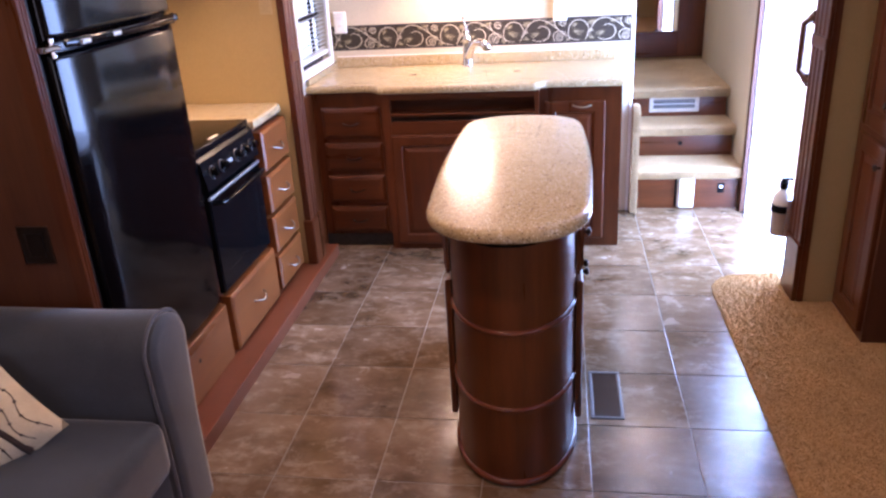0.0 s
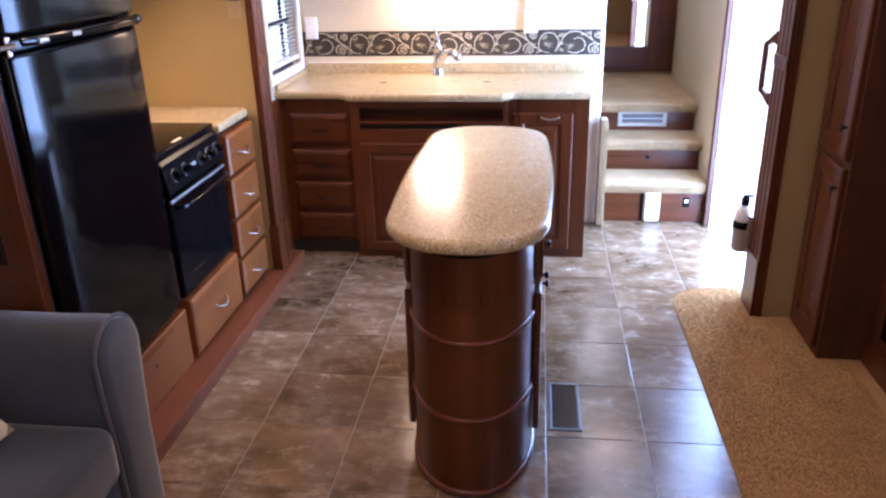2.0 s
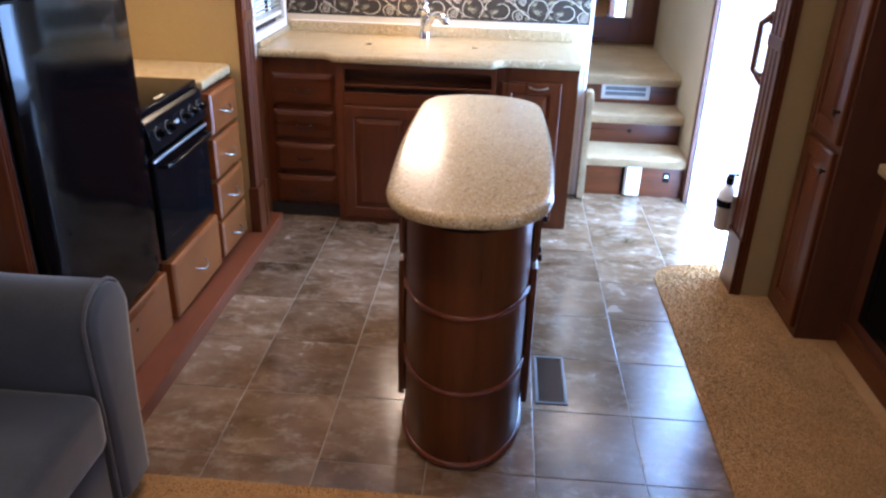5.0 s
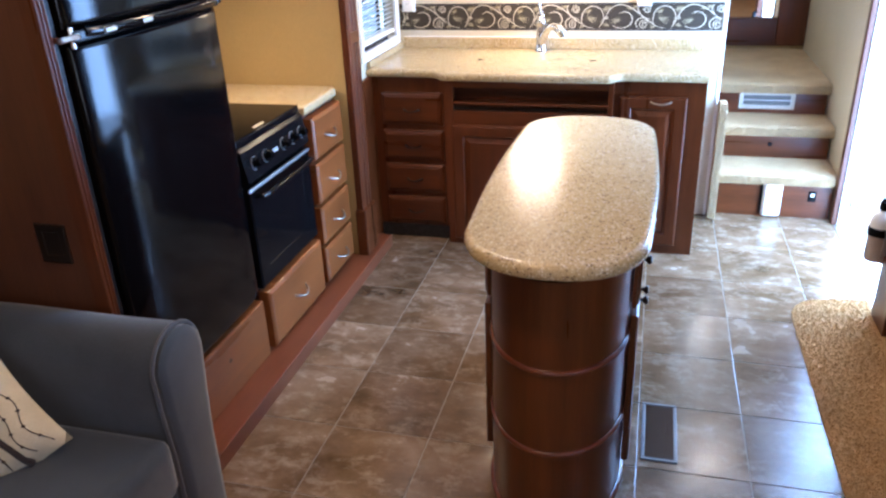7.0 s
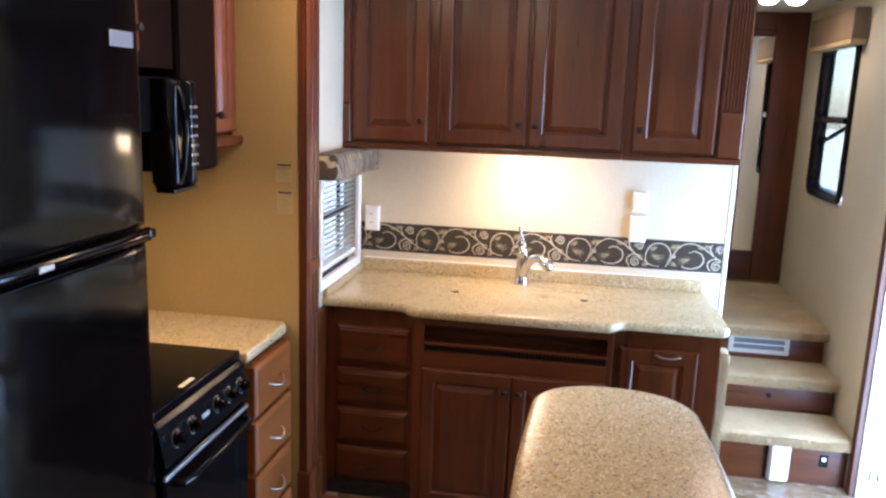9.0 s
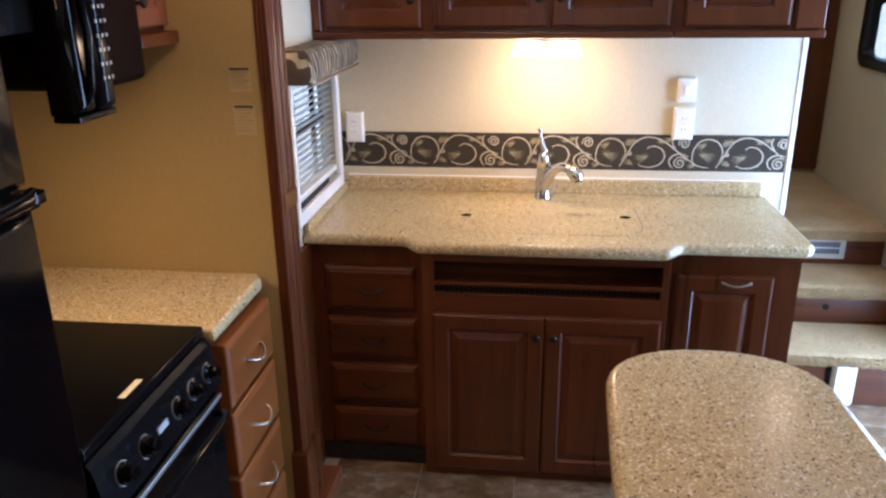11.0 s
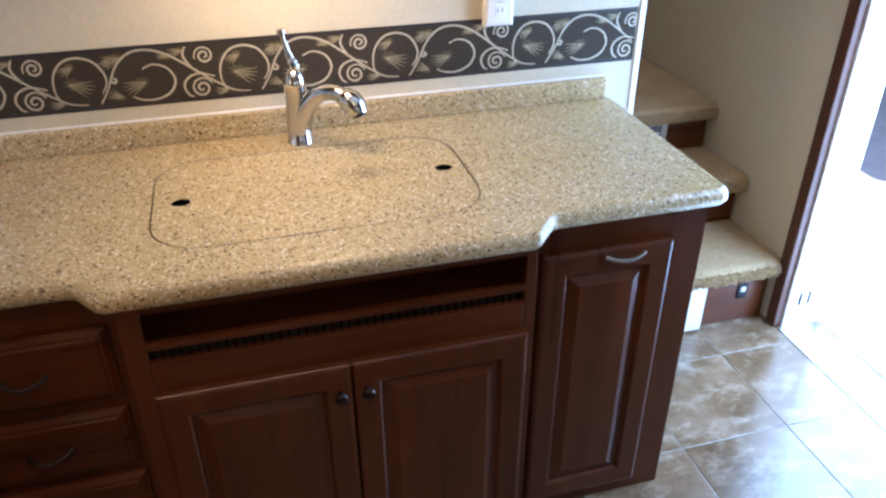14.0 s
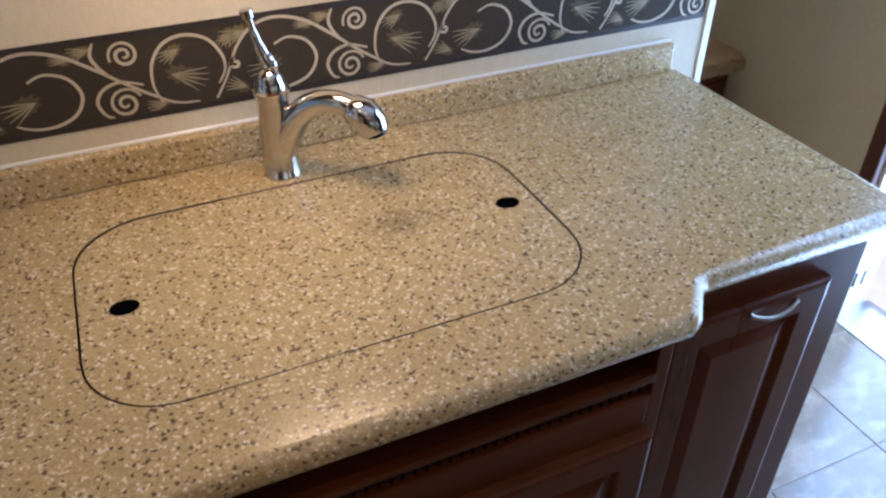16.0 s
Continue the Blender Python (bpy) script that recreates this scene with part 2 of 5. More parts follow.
def carpet_mat(name, dark, light):
    m, nt, b = material(name)
    f = noise_of(nt, 190, 3)
    g = noise_of(nt, 6, 4)
    c1 = ramp(nt, f, [(0.3, dark), (0.7, light)])
    c2 = ramp(nt, g, [(0.3, (0.85, 0.84, 0.82)), (0.7, (1.1, 1.1, 1.1))])
    c3 = mixed(nt, 1.0, c1, c2, "MULTIPLY")
    geo = nt.nodes.new("ShaderNodeNewGeometry")
    c4 = ramp(nt, geo.outputs["Random Per Island"], [(0.0, (0.92, 0.915, 0.91)), (1.0, (1.06, 1.06, 1.06))])
    nt.links.new(mixed(nt, 1.0, c3, c4, "MULTIPLY"), b.inputs["Base Color"])
    b.inputs["Roughness"].default_value = 0.95
    bump(nt, b, f, 0.3, 0.003)
    return m


CARPET = carpet_mat("tan_carpet", (0.38, 0.205, 0.066), (0.47, 0.270, 0.098))
STEP_CARPET = carpet_mat("beige_carpet", (0.39, 0.272, 0.140), (0.52, 0.385, 0.208))


def tile_mat(name):
    """Printed stone-look vinyl: grey brown with pale scuffed veins; each tile has its own tone."""
    m, nt, b = material(name)
    info = nt.nodes.new("ShaderNodeObjectInfo")
    co = nt.nodes.new("ShaderNodeTexCoord")
    shift = nt.nodes.new("ShaderNodeVectorMath")
    shift.operation = "MULTIPLY_ADD"
    shift.inputs[1].default_value = (1, 1, 1)
    comb = nt.nodes.new("ShaderNodeCombineXYZ")
    mul = nt.nodes.new("ShaderNodeMath")
    mul.operation = "MULTIPLY"
    mul.inputs[1].default_value = 37.0
    nt.links.new(info.outputs["Random"], mul.inputs[0])
    for k in range(3):
        nt.links.new(mul.outputs[0], comb.inputs[k])
    nt.links.new(co.outputs["Object"], shift.inputs[0])
    nt.links.new(comb.outputs[0], shift.inputs[2])

    def nz(scale, detail, rough=0.6, stretch=(1, 1, 1)):
        mp = nt.nodes.new("ShaderNodeMapping")
        mp.inputs["Scale"].default_value = stretch
        n = nt.nodes.new("ShaderNodeTexNoise")
        n.inputs["Scale"].default_value, n.inputs["Detail"].default_value, n.inputs["Roughness"].default_value = scale, detail, rough
        n.inputs["Distortion"].default_value = 0.15
        nt.links.new(shift.outputs[0], mp.inputs[0])
        nt.links.new(mp.outputs[0], n.inputs["Vector"])
        return n.outputs["Fac"]

    cloud, vein, fine = nz(5, 8, 0.62, (0.95, 1.2, 1)), nz(11, 9, 0.74, (0.85, 1.35, 1)), nz(160, 3)
    c = ramp(nt, cloud, [(0.30, (0.080, 0.046, 0.0185)), (0.5, (0.160, 0.097, 0.049)), (0.72, (0.268, 0.184, 0.115))])
    k = ramp(nt, vein, [(0.50, (0, 0, 0)), (0.74, (0.72, 0.72, 0.72))])
    c = mixed(nt, k, c, (0.45, 0.36, 0.265))
    tone = ramp(nt, info.outputs["Random"], [(0.0, (0.70, 0.66, 0.60)), (1.0, (1.2, 1.2, 1.19))])
    nt.links.new(mixed(nt, 1.0, c, tone, "MULTIPLY"), b.inputs["Base Color"])
    nt.links.new(ramp(nt, cloud, [(0.3, (0.15, 0.15, 0.15)), (0.7, (0.29, 0.29, 0.29))]), b.inputs["Roughness"])
    b.inputs["Specular IOR Level"].default_value = 0.9
    bump(nt, b, mixed(nt, 0.5, vein, fine), 0.12, 0.002)
    return m


TILE = tile_mat("stone_look_vinyl")
GROUT = plain("vinyl_joint", (0.28, 0.235, 0.175), 0.5)
GROOVE = plain("worktop_joint", (0.17, 0.118, 0.068), 0.6)
# glossless black for the shade inside the lid's finger holes
HOLE_SHADE = plain("hole_shade", (0.002, 0.002, 0.002), 0.9)
HOLE_SHADE.node_tree.nodes["Principled BSDF"].inputs["Specular IOR Level"].default_value = 0.0
for _m in (BAND_DARK, BAND_LEAF, BAND_LEAF_PALE):
    _m.node_tree.nodes["Principled BSDF"].inputs["Specular IOR Level"].default_value = 0.2
LEAF_LINE = plain("border_leaf_vein_print", (0.30, 0.25, 0.15), 0.55)

m_glass, _nt, _b = material("window_glass")
_b.inputs["Base Color"].default_value = (0.56, 0.70, 0.74, 1)
_b.inputs["Transmission Weight"].default_value, _b.inputs["Roughness"].default_value, _b.inputs["IOR"].default_value = 1.0, 0.0, 1.45
GLASS = m_glass
m_mirror, _nt, _b = material("mirror_silver")
_b.inputs["Base Color"].default_value = (0.86, 0.87, 0.87, 1)
_b.inputs["Metallic"].default_value, _b.inputs["Roughness"].default_value = 1.0, 0.015
MIRROR = m_mirror


def glow(name, colour, strength):
    m, nt, b = material(name)
    b.inputs["Base Color"].default_value = (0.9, 0.88, 0.82, 1)
    b.inputs["Emission Color"].default_value, b.inputs["Emission Strength"].default_value = (*colour, 1), strength
    b.inputs["Roughness"].default_value = 0.3
    return m


LIT_GLASS = glow("lit_frosted_glass", (1.0, 0.80, 0.50), 12.0)
LIT_DIFFUSER = glow("lit_diffuser", (1.0, 0.85, 0.62), 6.0)


# ---- mesh helpers ----
def finish(bm, name, mat, smooth=False):
    bmesh.ops.recalc_face_normals(bm, faces=bm.faces[:])
    me = bpy.data.meshes.new(name)
    bm.to_mesh(me)
    bm.free()
    me.materials.append(mat)
    if smooth:
        me.shade_smooth()
        me.set_sharp_from_angle(angle=radians(38))
    return me


def thing(name, loc, label, category, group="", kind=""):
    ob = new(name)
    ob.location = loc
    ob.empty_display_size = 0.05
    return tagged(ob, label, category, group, kind)


def part(name, bm, mat, parent, label="", smooth=False):
    ob = new(name, finish(bm, name, mat, smooth) if isinstance(bm, bmesh.types.BMesh) else bm)
    ob.parent = parent
    if parent.type == "EMPTY":
        ob.matrix_parent_inverse = Matrix.Translation(parent.location).inverted()
    return tagged(ob, label)


def single(name, bm, mat, label, category, group="", kind="", smooth=False):
    return tagged(new(name, finish(bm, name, mat, smooth)), label, category, group, kind)


def setting(name, bm, mat, label="", category="", smooth=False):
    return tagged(new(name, finish(bm, name, mat, smooth)), label, category, "", "structure")


def box(x0, x1, y0, y1, z0, z1, bev=0.0, seg=2, bm=None):
    b = bmesh.new()
    r = bmesh.ops.create_cube(b, size=1)
    for v in r["verts"]:
        v.co = Vector(((x0 + x1) / 2 + v.co.x * (x1 - x0), (y0 + y1) / 2 + v.co.y * (y1 - y0), (z0 + z1) / 2 + v.co.z * (z1 - z0)))
    if bev:
        bmesh.ops.bevel(b, geom=b.edges[:], offset=bev, segments=seg, profile=0.6, affect="EDGES")
    if bm is None:
        return b
    return join(bm, b)


def join(bm, other):
    me = bpy.data.meshes.new("tmp")
    other.to_mesh(me)
    other.free()
    bm.from_mesh(me)
    bpy.data.meshes.remove(me)
    return bm


def move(bm, m):
    bmesh.ops.transform(bm, matrix=m, verts=bm.verts[:])
    return bm


# faces of fitted furniture: (u, v, w) to the world, w pointing out of the face
def face_sink(y):
    return lambda u, v, w: (u, y - w, v)


def face_left(x):
    return lambda u, v, w: (x + w, u, v)


def face_right(x):
    return lambda u, v, w: (x - w, u, v)


def loops(u0, u1, v0, v1, steps, at):
    """A panel whose face steps in from its rim: rows of (inset, height above the back)."""
    bm = bmesh.new()
    rows = []
    for d, w in steps:
        rows.append([bm.verts.new(at(*p, w)) for p in ((u0 + d, v0 + d), (u1 - d, v0 + d), (u1 - d, v1 - d), (u0 + d, v1 - d))])
    bm.faces.new(rows[0])
    bm.faces.new(rows[-1])
    for a, b in zip(rows, rows[1:]):
        for k in range(4):
            bm.faces.new((a[k], a[(k + 1) % 4], b[(k + 1) % 4], b[k]))
    return bm


def door_panel(u0, u1, v0, v1, at, rail=0.052, th=0.021):
    return loops(u0, u1, v0, v1, [(0, 0), (0, th - 0.006), (0.003, th - 0.002), (0.009, th), (rail, th), (rail + 0.004, th - 0.003),
                                  (rail + 0.008, th - 0.010), (rail + 0.013, th - 0.010), (rail + 0.034, th - 0.002), (rail + 0.037, th - 0.001)], at)


def proud_front(u0, u1, v0, v1, at, th=0.054):
    """A thick slab front with an eased edge, standing off its carcass."""
    return loops(u0, u1, v0, v1, [(0.004, 0), (0.004, 0.006), (0, 0.010), (0, th - 0.010), (0.003, th - 0.006), (0.012, th - 0.001), (0.018, th), (0.03, th)], at)


def drawer_panel(u0, u1, v0, v1, at, th=0.021):
    return loops(u0, u1, v0, v1, [(0, 0), (0, th - 0.011), (0.004, th - 0.009), (0.012, th - 0.003), (0.018, th - 0.003), (0.022, th), (0.03, th)], at)


def fluted(u0, u1, v0, v1, at, n=4, th=0.022, margin=0.012):
    """A pilaster with round flutes along v."""
    prof = [(u0, 0), (u0, th - 0.003), (u0 + 0.003, th)]
    w = (u1 - u0 - 2 * margin) / n
    for k in range(n):
        a = u0 + margin + k * w
        prof.append((a + w * 0.1, th))
        for j in range(1, 6):
            ang = math.pi * j / 6
            prof.append((a + w * 0.5 - math.cos(ang) * w * 0.4, th - math.sin(ang) * min(0.006, w * 0.4)))
        prof.append((a + w * 0.9, th))
    prof += [(u1 - 0.003, th), (u1, th - 0.003), (u1, 0)]
    bm = bmesh.new()
    lo, hi = [bm.verts.new(at(u, v0, w_)) for u, w_ in prof], [bm.verts.new(at(u, v1, w_)) for u, w_ in prof]
    for k in range(len(prof)):
        j = (k + 1) % len(prof)
        bm.faces.new((lo[k], lo[j], hi[j], hi[k]))
    bm.faces.new(lo)
    bm.faces.new(hi)
    return bm


def tube(points, radius, sides=10, radii=None, cap=True):
    """A round bar along a line of points."""
    pts = [Vector(p) for p in points]
    bm = bmesh.new()
    rings = []
    ref = None
    for k, p in enumerate(pts):
        d = (pts[min(k + 1, len(pts) - 1)] - pts[max(k - 1, 0)]).normalized()
        if ref is None:
            ref = d.orthogonal().normalized()
        ref = (ref - d * ref.dot(d)).normalized()
        other = d.cross(ref)
        r = radii[k] if radii else radius
        rings.append([bm.verts.new(p + (ref * math.cos(a) + other * math.sin(a)) * r) for a in [2 * math.pi * j / sides for j in range(sides)]])
    for a, b in zip(rings, rings[1:]):
        for j in range(sides):
            bm.faces.new((a[j], a[(j + 1) % sides], b[(j + 1) % sides], b[j]))
    if cap:
        bm.faces.new(rings[0])
        bm.faces.new(rings[-1])
    return bm


def spline(ctrl, per=8):
    pts = []
    c = [ctrl[0], *ctrl, ctrl[-1]]
    for i in range(1, len(c) - 2):
        p0, p1, p2, p3 = (Vector(q) for q in c[i - 1:i + 3])
        for k in range(per):
            s = k / per
            pts.append(tuple(0.5 * ((2 * p1) + (p2 - p0) * s + (2 * p0 - 5 * p1 + 4 * p2 - p3) * s * s + (3 * p1 - p0 - 3 * p2 + p3) * s ** 3)))
    pts.append(tuple(ctrl[-1]))
    return pts


def lathe(profile, centre=(0, 0, 0), axis="z", sides=20):
    """Turns (radius, height) rows about an axis."""
    bm = bmesh.new()
    rings = []
    for r, h in profile:
        ring = []
        for j in range(sides):
            a = 2 * math.pi * j / sides
            c, s = math.cos(a) * r, math.sin(a) * r
            p = {"z": (c, s, h), "x": (h, c, s), "y": (c, h, s)}[axis]
            ring.append(bm.verts.new(Vector(p) + Vector(centre)))
        rings.append(ring)
    for a, b in zip(rings, rings[1:]):
        for j in range(sides):
            bm.faces.new((a[j], a[(j + 1) % sides], b[(j + 1) % sides], b[j]))
    bm.faces.new(rings[0])
    bm.faces.new(rings[-1])
    return bm


def prism(outline, z0, z1, bev=0.0, seg=3):
    """An upright solid over an outline of (x, y), with rounded top and bottom rims."""
    bm = bmesh.new()
    lo = [bm.verts.new((x, y, z0)) for x, y in outline]
    hi = [bm.verts.new((x, y, z1)) for x, y in outline]
    n = len(outline)
    for k in range(n):
        bm.faces.new((lo[k], lo[(k + 1) % n], hi[(k + 1) % n], hi[k]))
    fl, fh = bm.faces.new(lo), bm.faces.new(hi)
    bmesh.ops.recalc_face_normals(bm, faces=bm.faces[:])
    if bev:
        bmesh.ops.bevel(bm, geom=list(fl.edges) + list(fh.edges), offset=bev, segments=seg, profile=0.5, affect="EDGES")
        # a narrow rim keeps the large flat faces truly flat beside the rounded edge
        bm.normal_update()
        flat = sorted((f for f in bm.faces if abs(f.normal.z) > 0.999), key=lambda f: -f.calc_area())[:2]
        bmesh.ops.inset_individual(bm, faces=flat, thickness=0.003 if bev >= 0.002 else 0.001)
    return bm


def wall_with_hole(axis, c0, c1, a0, a1, z0, z1, holes):
    """A wall of thickness c0..c1 over a0..a1, with rectangular openings (a, b, low, high)."""
    bm = bmesh.new()

    def put(a, b, lo, hi):
        if b - a > 1e-4 and hi - lo > 1e-4:
            box(*((c0, c1, a, b) if axis == "x" else (a, b, c0, c1)), lo, hi, bm=bm)
    at = a0
    for a, b, lo, hi in sorted(holes):
        put(at, a, z0, z1)
        put(a, b, z0, lo)
        put(a, b, hi, z1)
        at = b
    put(at, a1, z0, z1)
    return bm


def arc(cx, cy, r, a0, a1, n=14):
    return [(cx + r * math.cos(radians(a0 + (a1 - a0) * k / n)), cy + r * math.sin(radians(a0 + (a1 - a0) * k / n))) for k in range(n + 1)]


def bow_pull(name, parent, at, u, v, span=0.085, upright=False, mat=None, sag_most=0.007, depth=0.026, base=0.021):
    """An arched bar pull with its two feet."""
    pts = []
    for k in range(13):
        s = k / 12
        a = (s - 0.5) * span
        w = base + depth * math.sin(math.pi * s) ** 0.6
        sag = -sag_most * math.sin(math.pi * s)
        pts.append(at(u + sag, v + a, w) if upright else at(u + a, v + sag, w))
    return part(name, tube(pts, 0.0040, 8, [0.0056 if k in (0, 12) else 0.0040 for k in range(13)]), mat or NICKEL, parent, "arched metal pull", True)


def knob(parent, at, u, v, mat=None):
    bm = bmesh.new()
    prof = [(0.006, 0.020), (0.005, 0.030), (0.012, 0.036), (0.014, 0.041), (0.011, 0.046), (0.003, 0.048)]
    rings = []
    for r, w in prof:
        rings.append([bm.verts.new(at(u + r * math.cos(2 * math.pi * j / 14), v + r * math.sin(2 * math.pi * j / 14), w)) for j in range(14)])
    for a, b in zip(rings, rings[1:]):
        for j in range(14):
            bm.faces.new((a[j], a[(j + 1) % 14], b[(j + 1) % 14], b[j]))
    bm.faces.new(rings[-1])
    bm.faces.new(rings[0])
    return part("knob", bm, mat or BRONZE, parent, "dark bronze knob", True)


def screw(parent, at, u, v, w):
    return part("screw", lathe_at(at, u, v, w), ALUMINIUM, parent)


def lathe_at(at, u, v, w, r=0.0032, h=0.0012):
    bm = bmesh.new()
    lo = [bm.verts.new(at(u + r * math.cos(2 * math.pi * j / 10), v + r * math.sin(2 * math.pi * j / 10), w)) for j in range(10)]
    hi = [bm.verts.new(at(u + r * math.cos(2 * math.pi * j / 10), v + r * math.sin(2 * math.pi * j / 10), w + h)) for j in range(10)]
    for j in range(10):
        bm.faces.new((lo[j], lo[(j + 1) % 10], hi[(j + 1) % 10], hi[j]))
    bm.faces.new(hi)
    bm.faces.new(lo)
    return bm

# ---- the setting ----
setting("floor_living", box(1.431, 2.12, -2.1, 3.48, -0.12, -0.0016), GROUT, "coach floor under the living area carpet", "floor")
setting("floor", box(-1.9, 1.43, -2.1, 6.3, -0.12, -0.0016), GROUT, "coach floor under the vinyl and carpet", "floor")
setting("ceiling_living", box(1.531, 2.12, -2.1, 3.48, CEIL, CEIL + 0.06), CEILING_MAT, "pale vinyl ceiling of the living area", "ceiling")
setting("ceiling", box(-1.9, 1.53, -2.1, 6.3, CEIL, CEIL + 0.06), CEILING_MAT, "pale vinyl ceiling", "ceiling")
WALL_Y = 4.53
setting("wall_north", box(-1.06, 0.705, WALL_Y, WALL_Y + 0.04, 0, CEIL), CREAM_WALL, "cream textured partition wall behind the sink", "wall")
setting("trim", box(0.705, 0.722, WALL_Y - 0.004, WALL_Y + 0.045, 0, CEIL, 0.002), WHITE_TRIM, "white corner trim on the partition wall", "trim")
setting("wall_west", wall_with_hole("x", -1.06, -1.0, 3.88, WALL_Y, 0, CEIL, [(3.90, 4.43, 0.985, 1.47)]), CREAM_WALL, "cream side wall with a small window", "wall")
setting("wall_slide_end", box(-1.80, -0.962, 3.58, 3.70, 0, CEIL), BEIGE_WALL, "beige end wall of the slide-out", "wall")
setting("wall_slide_return", box(-1.80, -1.0, 3.70, 3.88, 0, CEIL), CREAM_WALL, "wall behind the slide-out post", "wall")
setting("wall_slide_back", box(-1.80, -1.74, -2.1, 3.58, 0, CEIL), BEIGE_WALL, "beige back wall of the slide-out", "wall")
# rear and living side openings are unseen, added for the fill light
setting("wall_south", wall_with_hole("y", -2.1, -2.04, -1.8, 2.3, 0, CEIL, [(-0.9, 0.9, 0.95, 1.75)]), BEIGE_WALL, "beige rear wall", "wall")
setting("wall_east_living", wall_with_hole("x", 2.06, 2.12, -2.1, 3.36, 0, CEIL, [(-0.6, 1.5, 0.9, 1.75)]), BEIGE_WALL, "beige side wall of the living area", "wall")
EAST = 1.365
DOOR_Y0, DOOR_Y1, DOOR_Z = 3.62, 4.50, 1.98
setting("wall_east_entry", box(1.385, 1.52, 3.319, 3.48, 0, CEIL), BEIGE_WALL, "beige wall end beside the entry door", "wall")
setting("wall_east_fill", box(1.521, 2.06, 3.32, 3.36, 0, CEIL), BEIGE_WALL, "wall behind the corner cabinet", "wall")
setting("wall_east_lintel", box(EAST, EAST + 0.06, 3.48, DOOR_Y1, DOOR_Z, CEIL), BEIGE_WALL, "wall over the entry door", "wall")
setting("wall_east", wall_with_hole("x", EAST, EAST + 0.06, DOOR_Y1, 6.2, 0, CEIL, [(5.14, 5.74, 1.265, 2.12)]), CREAM_WALL, "cream wall beside the stairs with a window", "wall")
setting("wall_north_upper", box(-0.2, 1.43, 6.12, 6.2, 0, CEIL), BEIGE_WALL, "far wall of the upper level", "wall")
setting("wall_stair_west", box(-0.2, -0.14, WALL_Y + 0.04, 6.12, 0, CEIL), BEIGE_WALL, "wall of the upper passage", "wall")

# entry door surround
frame_ob = thing("door_1", (EAST, 4.06, 0), "open entry doorway with white jambs and dark edge trim", "door", kind="structure")
part("door_jamb", box(EAST + 0.018, EAST + 0.15, DOOR_Y1 - 0.022, DOOR_Y1, -0.10, DOOR_Z, 0.003), WHITE_TRIM, frame_ob, "white door jamb")
part("door_jamb", box(EAST + 0.03, EAST + 0.15, 3.50, 3.522, -0.10, DOOR_Z, 0.003), WHITE_TRIM, frame_ob, "white door jamb")
part("door_head", box(EAST + 0.018, EAST + 0.15, 3.522, DOOR_Y1 - 0.022, DOOR_Z - 0.02, DOOR_Z - 0.001, 0.003), WHITE_TRIM, frame_ob)
part("threshold", box(EAST + 0.0, EAST + 0.17, 3.522, DOOR_Y1 - 0.022, -0.03, 0.004, 0.003), ALUMINIUM, frame_ob, "aluminium door sill")
part("edge_trim", box(EAST - 0.010, EAST + 0.018, DOOR_Y1 - 0.012, DOOR_Y1 + 0.034, 0.0, DOOR_Z, 0.005), PANEL_WOOD, frame_ob, "dark edge trim")
for dx in (0.06, 0.095):
    part("strike_plate", box(EAST + dx, EAST + dx + 0.008, DOOR_Y1 - 0.0255, DOOR_Y1 - 0.0215, 0.09, 0.14, 0.001), BLACK_FLAT, frame_ob, "small black latch plate")
part("threshold_screw", lathe([(0.004, 0.004), (0.003, 0.007)], (EAST + 0.10, 3.9, 0)), ALUMINIUM, frame_ob)

# outside: yard, neighbouring trailer
setting("ground", box(-120, 120, -120, 120, -1.15, -1.0), CONCRETE, "pale concrete yard around the coach", "ground")


# white siding tinted blue grey, the shade on its near side in the colour
EXT_SHADED = plain("shaded_siding", (0.24, 0.34, 0.43), 0.45, grain=0.2, scale=20)


def trailer(name, x0, x1, y0, y1, label, coat):
    t = thing(name, ((x0 + x1) / 2, (y0 + y1) / 2, -1.0), label, "trailer")
    part("body", box(x0, x1, y0, y1, -0.45, 2.1, 0.08, 3), coat, t, "ribbed body", True)
    for k in range(5):
        part("stripe", box(x0 - 0.004, x1 + 0.004, y0 + 0.3, y1 - 0.3, 0.0 + k * 0.12, 0.035 + k * 0.12), ALUMINIUM, t)
    for k in range(3):
        yy = y0 + 0.8 + k * (y1 - y0 - 2.2) / 2
        part("window", box(x0 - 0.01, x1 + 0.01, yy, yy + 0.9, 0.75, 1.4, 0.03), BLACK_GLASS, t, "dark tinted window")
    for yy in (y0 + (y1 - y0) * 0.55, y0 + (y1 - y0) * 0.68):
        for xx, sx in ((x0 + 0.13, 1), (x1 - 0.13, -1)):
            part("wheel", lathe([(0.1, -0.11), (0.30, -0.11), (0.33, -0.07), (0.33, 0.07), (0.30, 0.11), (0.1, 0.11)], (xx, yy, -0.67), "x"), RUBBER, t, "black tyre", True)
    for yy in (y0 + 0.25, y1 - 0.25):
        for xx in (x0 + 0.1, x1 - 0.1):
            part("stabiliser_jack", tube([(xx, yy, -0.46), (xx - 0.05, yy, -0.97)], 0.025, 8), ALUMINIUM, t, "metal jack leg")
            part("jack_foot", box(xx - 0.17, xx + 0.07, yy - 0.1, yy + 0.1, -1.0, -0.965, 0.005), ALUMINIUM, t, "jack foot plate")
    return t


trailer("parked_trailer", -5.8, -3.4, 3.4, 10.9, "travel trailer parked close by, siding tinted blue grey for shade", EXT_SHADED)
trailer("parked_trailer", 4.4, 11.6, 8.2, 10.7, "white parked travel trailer across the yard", EXT_WHITE)

